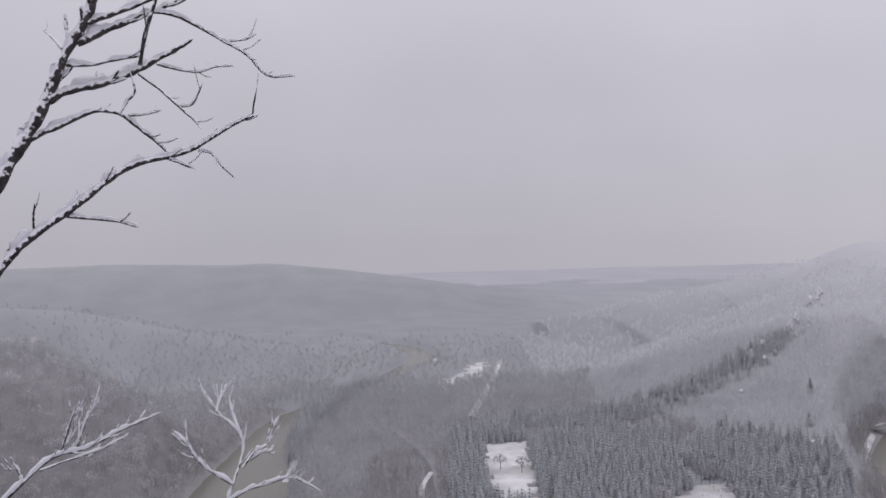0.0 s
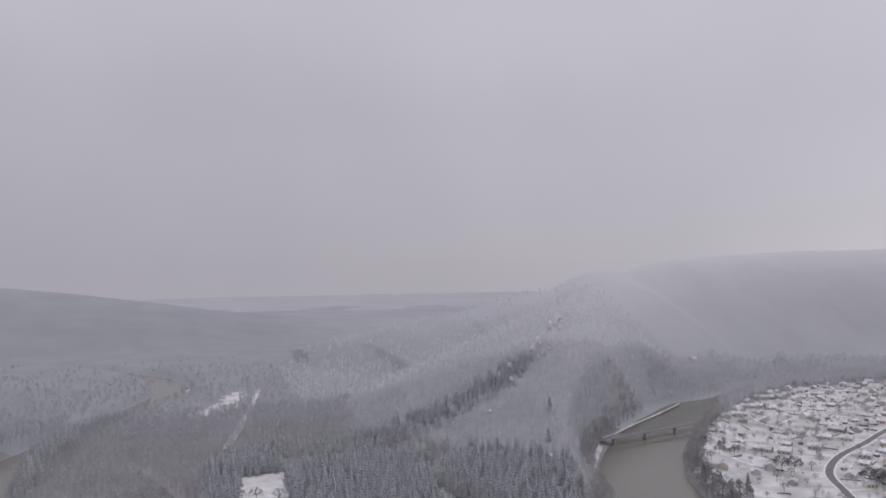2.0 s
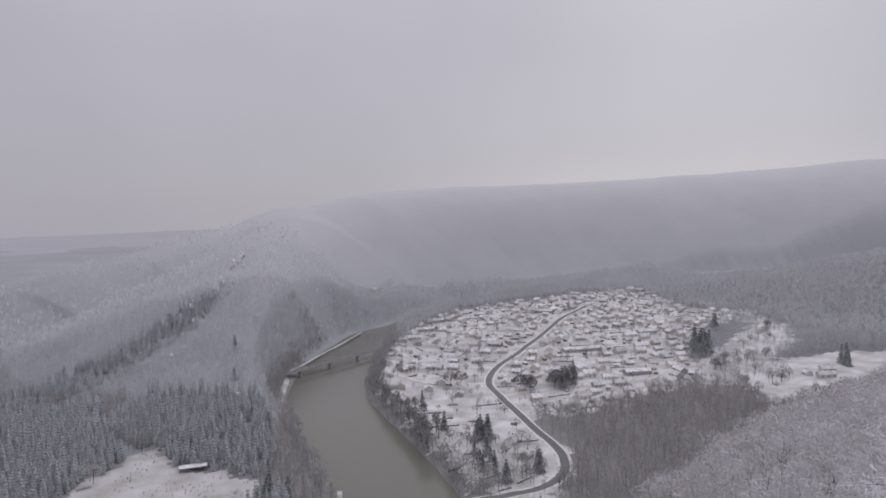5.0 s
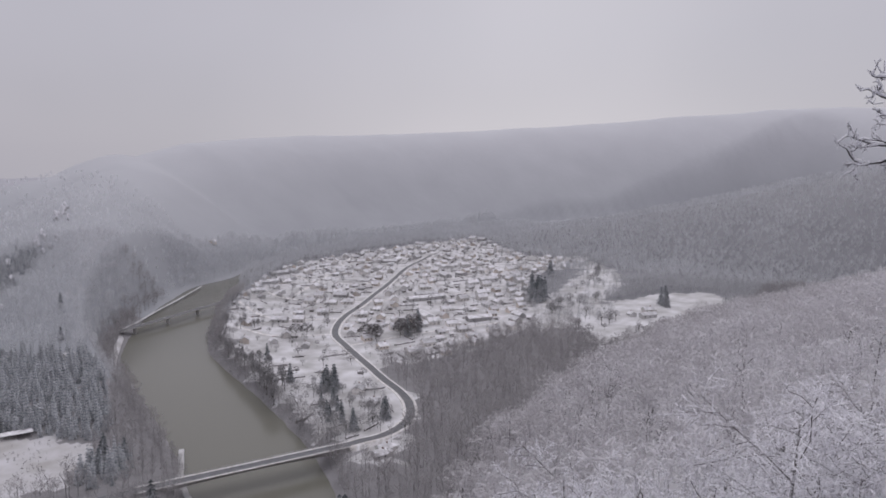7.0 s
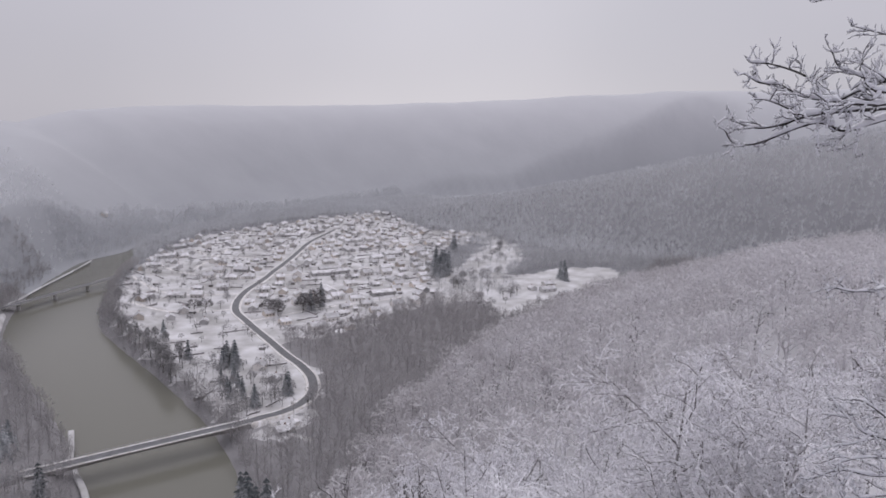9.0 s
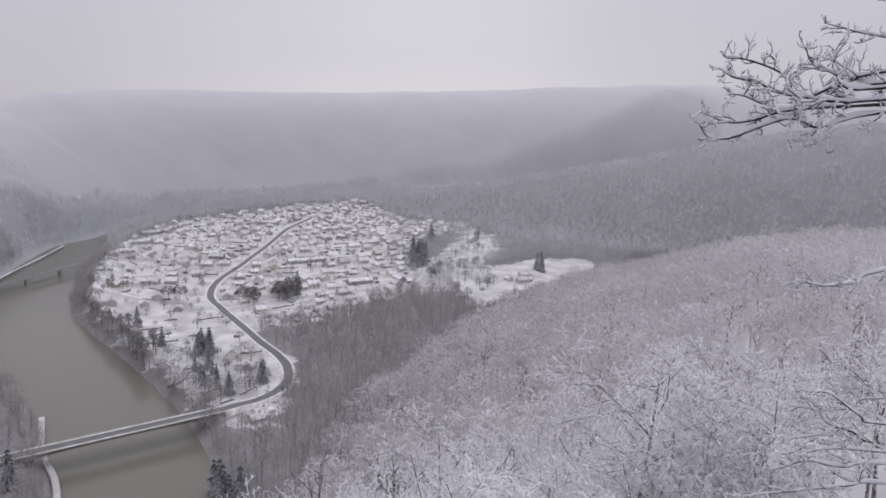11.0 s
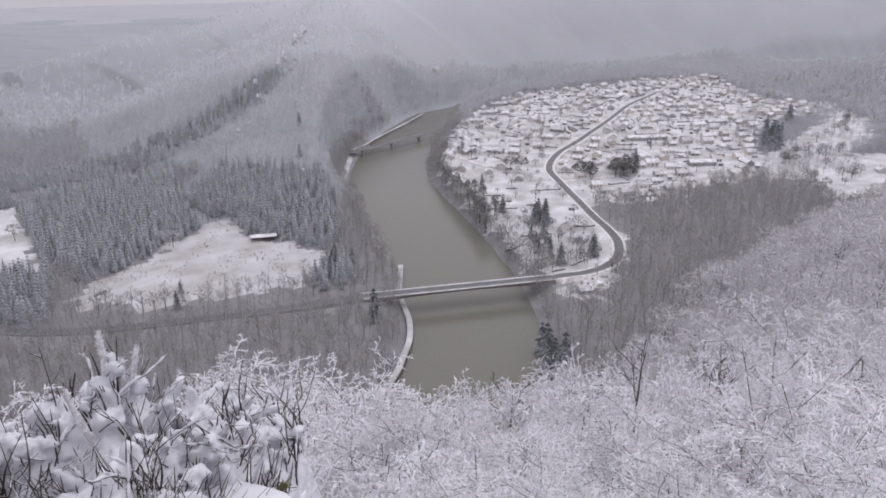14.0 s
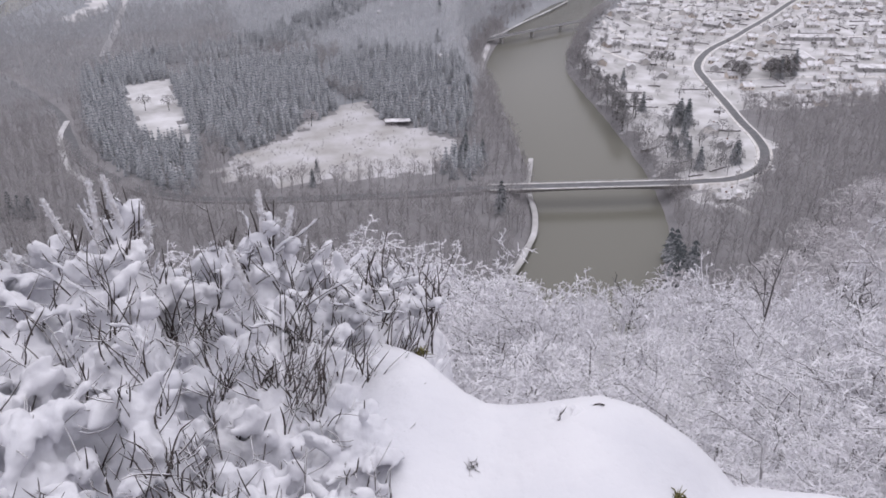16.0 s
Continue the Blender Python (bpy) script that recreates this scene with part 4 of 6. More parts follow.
HOUSES = dart(built_up, (330, 1200, 300, 910), 18.5, 9000, 400)[:235]
g = random.Random(9)
lines = [ROAD[::3]] + STREETS
for x, y in HOUSES:
    best = min(lines, key=lambda q: float(np.min(np.hypot(q[:, 0] - x, q[:, 1] - y))))
    i = min(int(np.argmin(np.hypot(best[:, 0] - x, best[:, 1] - y))), len(best) - 2)
    turn = math.degrees(math.atan2(*(best[i + 1] - best[i])[::-1])) + g.choice((0, 0, 90)) + g.uniform(-8, 8)
    put_house(g.choice((0, 0, 1, 1, 2, 2, 3, 3, 4, 5 if x > 620 else 4)), x, y, turn)
for x, y, kind, turn in ((430, 566, 0, 50), (452, 552, 3, 60), (474, 560, 1, 50), (462, 520, 3, 40), (397, 390, 1, 30), (385, 364, 3, 20), (326, 300, 3, -20), (746, 314, 4, -35), (764, 322, 1, -35), (742, 330, 3, 55), (690, 975, 0, 30), (286, 602, 3, 20), (318, 296, 3, -20)):
    put_house(kind, x, y, turn)

# garden sheds
shed = new("garden_shed")
bm = bmesh.new()
box(bm, -2, -1.5, -1, 2, 1.5, 2.1)
part("shell", bm, EAVES, shed, "dark timber walls")
bm = bmesh.new()
vv = [bm.verts.new(p) for p in ((-2.3, -1.9, 2.1), (2.3, -1.9, 2.1), (2.3, 1.9, 2.6), (-2.3, 1.9, 2.6), (-2.3, -1.9, 2.4), (2.3, -1.9, 2.4), (2.3, 1.9, 2.95), (-2.3, 1.9, 2.95))]
for q in ((3, 2, 1, 0), (4, 5, 6, 7), (0, 1, 5, 4), (1, 2, 6, 5), (2, 3, 7, 6), (3, 0, 4, 7)):
    bm.faces.new([vv[i] for i in q])
part("roof", bm, ROOF_SNOW, shed, "snow-covered lean-to roof")
tagged(shed, "small dark timber garden shed under snow", "shed", "garden sheds")
SHEDS = dart(lambda a, b_: built_up(a, b_), (330, 1200, 300, 910), 13.0, 6000, 410, HOUSES)
for i, (x, y) in enumerate(SHEDS[:110]):
    m_ = pose(x, y, ground_at(x, y), 0, 0, g.uniform(0, 360))
    if i:
        copy_thing(shed, m_)
    else:
        shed.matrix_world = m_


# hedges and garden walls: dark broken lines between the plots
def hedge(n_):
    bm = bmesh.new()
    gg = random.Random(n_)
    k = 8
    rows = []
    for i in range(k + 1):
        h = gg.uniform(1.0, 1.7)
        w = gg.uniform(0.4, 0.7)
        rows.append([bm.verts.new((i / k * n_ - n_ / 2, yy * w + gg.uniform(-0.1, 0.1), zz * h)) for yy, zz in ((-1, -0.6), (-0.9, 0.8), (0, 1.0), (0.9, 0.8), (1, -0.6))])
    for r0, r1 in zip(rows, rows[1:]):
        for j in range(4):
            bm.faces.new((r0[j], r1[j], r1[j + 1], r0[j + 1]))
    bm.faces.new(rows[0])
    bm.faces.new(rows[-1][::-1])
    me = bpy.data.meshes.new("hedge")
    bm.to_mesh(me)
    bm.free()
    me.materials.append(HEDGE)
    return me


HEDGE = material("bare_hedge", (0.20, 0.19, 0.19), (0.32, 0.30, 0.30), scale=1.2, snow=0.8, snow_from=0.75, per_object=0.3)
HEDGES = [hedge(s) for s in (10, 16, 22)]
pts = dart(lambda a, b_: inside(a, b_, VILLAGE) & (to_line(a, b_, ROAD)[0] > 14) & (to_line(a, b_, RIVER)[0] > HALF + 8), (330, 1200, 300, 910), 16.0, 7000, 420)
for x, y in pts[:230]:
    if min((x - a) ** 2 + (y - b_) ** 2 for a, b_ in HOUSES) < 90:
        continue
    ob = new("hedge", g.choice(HEDGES))
    best = min(lines, key=lambda q: float(np.min(np.hypot(q[:, 0] - x, q[:, 1] - y))))
    i = min(int(np.argmin(np.hypot(best[:, 0] - x, best[:, 1] - y))), len(best) - 2)
    ob.matrix_world = pose(x, y, ground_at(x, y), 0, 0, math.degrees(math.atan2(*(best[i + 1] - best[i])[::-1])) + g.choice((0, 90)) + g.uniform(-6, 6))
    tagged(ob, "bare dark garden hedge with snow on top", "hedge", "garden hedges")


# single trees: bare garden and bank trees, and dark conifers
def tree_thing(name, shape, height, split, mats, label):
    """A tree with its trunk and its crown as parts; faces up to the given count are the trunk."""
    v, f = shape
    top = new(name)
    for nm, sel, mt in (("trunk", f[:split], mats[0]), ("crown", f[split:], mats[1])):
        used, inv = np.unique(sel, return_inverse=True)
        part(nm, mesh_of(nm, v[used] * height, inv.reshape(-1, 3), (mt,)), None, top)
    tagged(top, label, "tree")
    return top


CONIFER_GREEN = material("snow_hung_conifer", (0.07, 0.082, 0.088), (0.125, 0.138, 0.146), scale=0.6, snow=0.42, snow_from=0.62, snow_soft=0.3, snow_noise=0.7, snow_scale=0.9, per_object=0.25)
TRUNK = material("dark_trunk", (0.09, 0.08, 0.075), scale=1.0, snow=0.3, snow_from=0.6)
v, f = spruce_shape(77, 9, 10)
CONIFER = tree_thing("conifer", (v, np.vstack([f[-3:], f[:-3]])), 1.0, 3, (TRUNK, CONIFER_GREEN), "dark snow-dusted conifer standing alone")
CONIFER["group"] = "single conifers"
BANK_WOOD = material("grey_bare_wood", (0.27, 0.263, 0.27), (0.38, 0.372, 0.38), scale=0.1, detail=3.0, canopy=0.5)
v, f, n0 = crown_shape(81, 9, 90, 0.36, 0.024)
GARDEN = tree_thing("garden_tree", (v, f), 1.0, n0, (TRUNK, BANK_WOOD), "bare leafless garden tree")
GARDEN["group"] = "bare garden trees"


def plant(first, used, x, y, h, wide=1.0):
    m_ = pose(x, y, ground_at(x, y) - 0.2, 0, 0, g.uniform(0, 360)) @ Matrix.Diagonal((h * wide, h * wide, h, 1))
    if used:
        c = copy_thing(first, Matrix())
        c.matrix_basis = m_
    else:
        first.matrix_basis = m_
    return True


used = False
for x, y, h in ((246, 250, 24), (240, 243, 23), (236, 238, 22), (252, 258, 22), (229, 232, 20), (246, 246, 21), (256, 266, 20), (243, 236, 22), (196, 336, 17), (212, 414, 15), (218, 422, 16), (206, 406, 15), (224, 410, 14), (390, 408, 15), (394, 412, 17), (386, 404, 14), (382, 412, 15), (392, 418, 16), (370, 338, 16), (373, 343, 14), (341, 340, 13), (347, 356, 9), (352, 362, 10), (358, 368, 11), (345, 366, 10), (362, 376, 12), (352, 376, 11), (368, 386, 13), (360, 390, 12),
                (806, 320, 20), (812, 327, 17), (799, 315, 18), (-43, 442, 13), (-48, 448, 12), (-38, 436, 12), (-55, 440, 13), (343, 342, 13), (392, 409, 16), (386, 414, 17), (397, 416, 15), (311, 809, 12), (318, 815, 12), (250, 787, 11), (258, 780, 11), (748, 450, 23), (753, 457, 24), (744, 446, 21), (760, 455, 23), (772, 452, 25), (780, 462, 26), (776, 472, 24), (788, 470, 25), (766, 464, 24), (796, 484, 24), (756, 446, 22), (905, 520, 20), (914, 528, 20), (549, 472, 15), (557, 478, 16), (566, 472, 15), (598, 500, 14),
                (382, 448, 15), (412, 512, 14), (120, 430, 9), (112, 412, 10), (300, 640, 12), (330, 700, 14), (60, 330, 13), (66, 336, 12)):
    used = plant(CONIFER, used, x, y, h * g.uniform(0.95, 1.2), g.uniform(1.15, 1.5))
used = False
bank = dart(lambda a, b_: (a > 250) & (np.abs(to_line(a, b_, RIVER)[0] - HALF - 11) < 9.5) & (b_ < 720) & (b_ > 330) & (a > 0.55 * b_ + 60), (300, 560, 330, 720), 8.0, 5000, 430)
gard = dart(lambda a, b_: inside(a, b_, VILLAGE) & (to_line(a, b_, ROAD)[0] > 9) & (to_line(a, b_, RIVER)[0] > HALF + 6), (330, 1200, 300, 910), 17.0, 6000, 431, HOUSES)
bend = dart(lambda a, b_: inside(a, b_, VILLAGE) & (a < 400) & (b_ < 432) & (to_line(a, b_, ROAD)[0] > 8) & (waves(a, b_, 50, 61) > 0.0) & ~inside(a, b_, [(328, 376), (340, 362), (324, 345), (312, 355)]), (310, 440, 300, 540), 5.0, 4000, 433)
q = np.array(bank + bend)
planted("bank_trees", HAZELS, q[:, 0], q[:, 1], 8.5, 0.45, BANK_WOOD, "bare grey trees along the village river bank", 436)
q = np.array(dart(lambda a, b_: (np.abs(to_line(a, b_, RIVER)[0] - HALF - 3.5) < 4.0) & (a > 0.55 * b_ + 60), (290, 600, 320, 790), 2.6, 14000, 434))
planted("bank_scrub", HAZELS, q[:, 0], q[:, 1], 3.4, 0.5, BANK_WOOD, "low bare scrub overhanging the water", 435, "scrub", zs=np.maximum(ground(q[:, 0], q[:, 1]), 0.2))
v, f, n0 = crown_shape(85, 12, 420, 0.55, 0.016)
PARK = tree_thing("park_tree", (v, f), 1.0, n0, (TRUNK, DARK_BARE), "broad dark bare tree in the village park")
PARK["group"] = "park trees"
big = False
for x, y in ((521, 488), (516, 482), (526, 495), (513, 491), (545, 468), (552, 475), (560, 470), (566, 478), (555, 484), (548, 480), (572, 486), (540, 474), (562, 490), (483, 541), (476, 548)):
    big = plant(PARK, big, x, y, g.uniform(12, 17), g.uniform(0.8, 1.1))
v, f, n0 = crown_shape(87, 7, 150, 0.15, 0.016)
POPLAR = tree_thing("poplar", (v, f), 1.0, 18, (TRUNK, BANK_WOOD), "tall narrow bare poplar near the river bank")
POPLAR["group"] = "poplars by the river"
tall = False
for x, y, h in ((398, 538, 16), (392, 522, 19), (388, 512, 17), (384, 496, 20), (378, 486, 17), (373, 474, 20), (368, 462, 18), (362, 452, 21), (358, 441, 20), (352, 432, 17), (394, 500, 15), (386, 478, 16), (412, 570, 15), (405, 556, 17), (372, 446, 18), (366, 436, 16), (420, 588, 14), (440, 606, 15), (452, 600, 14), (466, 612, 13)):
    tall = plant(POPLAR, tall, x, y, h * g.uniform(0.9, 1.1), g.uniform(0.9, 1.5))
for x, y in gard[:190]:
    used = plant(GARDEN, used, x, y, g.uniform(5, 11), g.uniform(0.9, 1.3))
for x, y in ((40, 600), (56, 590), (72, 470)):
    plant(GARDEN, True, x, y, 13, 1.2)


q = np.array(dart(lambda a, b_: inside(a, b_, CLEARING) & (waves(a, b_, 40, 64) + 0.5 * waves(a, b_, 14, 65) > 0.05), (60, 230, 400, 540), 2.2, 2600, 439))
planted("clearing_scrub", HAZELS, q[:, 0], q[:, 1], 1.6, 0.6, DARK_BARE, "low dry scrub poking out of the snowy clearing", 440, "scrub")

# the low open barn and the felled trunks at the edge of the clearing
barn = new("field_barn")
tagged(barn, "low open-sided barn under a snow-covered roof", "barn")
bm = bmesh.new()
box(bm, -9, -3.6, 2.6, 9, 3.6, 3.0)
part("roof", bm, ROOF_SNOW, barn, "flat snow-covered roof")
bm = bmesh.new()
box(bm, -8.6, 2.9, -1, 8.6, 3.2, 2.6)
part("back_wall", bm, EAVES, barn, "dark timber back wall")
for i in range(5):
    bm = bmesh.new()
    box(bm, -8.5 + i * 4.1, -3.3, -1, -8.2 + i * 4.1, -3.0, 2.6)
    part("post", bm, EAVES, barn)
barn.matrix_world = pose(197, 487, ground_at(197, 487), 0, 0, -20)
pile = new("log_pile")
tagged(pile, "felled dark trunks lying on the snowy clearing", "log pile")
for i in range(5):
    v, f = [], []
    tube_rows(v, f, np.array([(-4 + i * 0.5, i * 0.6 - 1, 0.35), (0, i * 0.7 - 1, 0.4 + 0.2 * (i % 2)), (4.5 + i * 0.3, i * 0.9 - 1.2, 0.35)]), [0.4, 0.36, 0.28], 7)
    part("log", mesh_of("log", np.array(v), f, (TRUNK,), True), None, pile)
pile.matrix_world = pose(81, 459, ground_at(81, 459), 0, 0, 15)

q = np.array(dart(lambda a, b_: inside(a, b_, VILLAGE) & ((a > 430) | (b_ > 480)) & (to_line(a, b_, ROAD)[0] > 8) & (street_gap(a, b_) > 4) & (to_line(a, b_, RIVER)[0] > HALF + 14) & (waves(a, b_, 60, 63) > -0.1) & (~west_field(a, b_) | (waves(a, b_, 45, 68) > 0.45)), (380, 1200, 380, 910), 6.0, 9000, 437, HOUSES))
planted("garden_shrubs", HAZELS, q[:, 0], q[:, 1], 5.0, 0.5, BANK_WOOD, "bare grey garden shrubs and fruit trees between the houses", 438, "shrubs")
q = np.array(dart(lambda a, b_: (to_line(a, b_, VILLAGE + VILLAGE[:1])[0] < 34) & (to_line(a, b_, ROAD)[0] > 10) & (to_line(a, b_, RIVER)[0] > half(a, b_) + 8) & (b_ > 480) & ((a > 640) | (b_ > 640)) & (waves(a, b_, 75, 67) > 0.05), (440, 1230, 480, 940), 5.0, 12000, 444, HOUSES))
planted("village_edge_trees", BARES, q[:, 0], q[:, 1], 9.5, 0.4, VALLEY_WOOD, "clumps of bare grey trees along the edge of the village", 445)
q = np.array(dart(lambda a, b_: (inside(a, b_, STRIP) & (waves(a, b_, 50, 66) > -0.1)) | (inside(a, b_, [(690, 392), (700, 412), (800, 412), (806, 392)])), (640, 1065, 335, 590), 6.0, 4000, 441))
planted("strip_trees", BARES, q[:, 0], q[:, 1], 12.0, 0.35, VALLEY_WOOD, "bare grey trees standing in the snow beyond the village", 442)
q = np.array([(449 + (486 - 449) * k + 6 * math.sin(40 * k), 644 + (604 - 644) * k + 5 * math.cos(53 * k)) for k in np.linspace(-0.1, 1.1, 26)])
planted("lane_trees", HAZELS, q[:, 0], q[:, 1], 6.5, 0.4, BANK_WOOD, "bare shrubs and trees along the lane to the far bridge", 443)
for i in range(70):
    a = g.choice(((690, 400, 800, 400), (690, 400, 800, 400), (690, 410, 790, 412), (760, 430, 900, 450), (880, 440, 1000, 500), (606, 296, 662, 350), (662, 350, 760, 385), (700, 290, 768, 255), (606, 296, 700, 290), (640, 330, 720, 340), (768, 255, 872, 268)))
    k = g.random()
    plant(GARDEN, True, a[0] + (a[2] - a[0]) * k + g.uniform(-6, 6), a[1] + (a[3] - a[1]) * k + g.uniform(-5, 5), g.uniform(7, 13), 1.1)

# the frosted tree that stands alone at the edge of the clearing
v, f, n0 = crown_shape(83, 10, 260, 0.44, 0.018)
lone = tree_thing("frosted_tree", (v, f), 1.0, n0, (TRUNK, FROST_FAR), "round frosted tree alone at the edge of the clearing")
lone.matrix_world = pose(140, 506, ground_at(140, 506) - 0.2) @ Matrix.Diagonal((13, 13, 13, 1))


# ---- the viewpoint: a snow-covered rock ledge, a snow-laden shrub, a birch, a sapling and a beech ----
def sky_point(az, el, d, at=(0.0, 0.0)):
    """The point d metres off a place on the ledge by bearing (clockwise from ahead) and height angle, in degrees."""
    a, e_ = radians(az), radians(el)
    return np.array([at[0] + math.sin(a) * math.cos(e_) * d, at[1] + math.cos(a) * math.cos(e_) * d, EYE + math.sin(e_) * d])


def ledge():
    """A bluff whose snow cap ends in a soft lip in front of the viewpoint."""
    az = np.radians(np.linspace(-180, 180, 181))
    lip_r = np.interp(np.degrees(az), [-180, -120, -70, -30, -10, 16, 26, 31, 40, 56, 66, 80, 100, 140, 180], [9, 8, 4.2, 3.4, 3.2, 2.9, 2.4, 2.2, 2.2, 2.24, 2.28, 2.4, 3.5, 8, 9])
    lip_z = np.interp(np.degrees(az), [-180, -90, -10, 20, 27, 30.5, 34.5, 39, 43.8, 48, 53, 56, 60, 66, 80, 120, 180], [-1.5, -1.9, -2.1, -1.85, -1.70, -1.75, -1.82, -1.77, -1.71, -1.72, -1.80, -1.93, -1.90, -1.80, -1.8, -1.6, -1.5])
    u = np.concatenate([np.linspace(0, 0.8, 14), np.linspace(0.84, 1.0, 7), [1.03, 1.06, 1.1, 1.16, 1.25, 1.4, 1.7, 2.2, 3.0, 4.5, 6.0]])
    rows = []
    for q in u:
        rr = lip_r * np.where(q < 1, q, 1) + np.where(q > 1, (q - 1) * 1.6, 0)
        flat = -1.80 + (lip_z + 1.80) * np.clip((q - 0.35) / 0.6, 0, 1) ** 1.3
        drop = (max(q - 1, 0) * 3.2) ** 1.25 + np.clip((q - 0.9) / 0.1, 0, 1) ** 2 * 0.02
        x, y = rr * np.sin(az), rr * np.cos(az)
        z = EYE + flat - drop + 0.02 * waves(x, y, 0.9, 31) * min(1, 2 * q) + 0.05 * waves(x, y, 2.5, 32) * np.clip((q - 1) * 3, 0, 1)
        rows.append(np.stack([x, y, z], 1))
    n_ = len(az)
    v = np.vstack(rows)
    f = [(i * n_ + j, (i + 1) * n_ + j, (i + 1) * n_ + (j + 1) % n_, i * n_ + (j + 1) % n_) for i in range(len(u) - 1) for j in range(n_ - 1)]
    tagged(new("rock_ledge", mesh_of("rock_ledge", v, f, (SNOW,), True)), "rounded rock ledge under deep smooth snow", "ledge", kind="structure")


ledge()


def spline3(p, n_):
    q = np.vstack([2 * p[0] - p[1], p, 2 * p[-1] - p[-2]])
    out = []
    for i in range(1, len(q) - 2):
        a, b_, c, d = q[i - 1:i + 3]
        for s in np.arange(n_) / n_:
            out.append(0.5 * (2 * b_ + (c - a) * s + (2 * a - 5 * b_ + 4 * c - d) * s * s + (3 * b_ - a - 3 * c + d) * s ** 3))
    out.append(p[-1])
    return np.array(out)


def wood(name, paths, parent, sides=6, seed=1, snow_k=0.0, snow_lift=0.8, material_=None, label=""):
    """Tapering stems through paths of (points, thick end, thin end); with snow_k, also a broken line of snow lying along their upper side."""
    g = np.random.RandomState(seed)
    v, f, sv, sf = [], [], [], []
    for pts, r0, r1 in paths:
        p = spline3(np.array(pts, float), 4) if len(pts) > 2 else np.array(pts, float)
        rad = np.linspace(r0, r1, len(p)) * g.uniform(0.8, 1.2, len(p))
        rad[-1] *= 0.5
        tube_rows(v, f, p, rad, sides)
        if snow_k:
            i = 0
            while i < len(p) - 2:
                n_ = g.randint(3, 9)
                q = p[i:i + n_]
                if len(q) > 2 and g.rand() < 0.85:
                    rr = rad[i:i + n_] * snow_k * g.uniform(0.45, 1.5, len(q)) + 0.0012
                    rr[0] *= 0.3
                    rr[-1] *= 0.3
                    tube_rows(sv, sf, q + np.array([0, 0, 1.0]) * (rad[i:i + n_] * snow_lift + rr * 0.55)[:, None], rr, 5)
                i += n_ - 1
    ob = part(name, mesh_of(name, np.array(v), f, (material_ or BARK,), True), None, parent, label)
    if sv:
        part("snow_cover", mesh_of("snow_cover", np.array(sv), sf, (SNOW,), True), None, parent, "white snow lying along the branches")["kind"] = "stuff"
    return ob


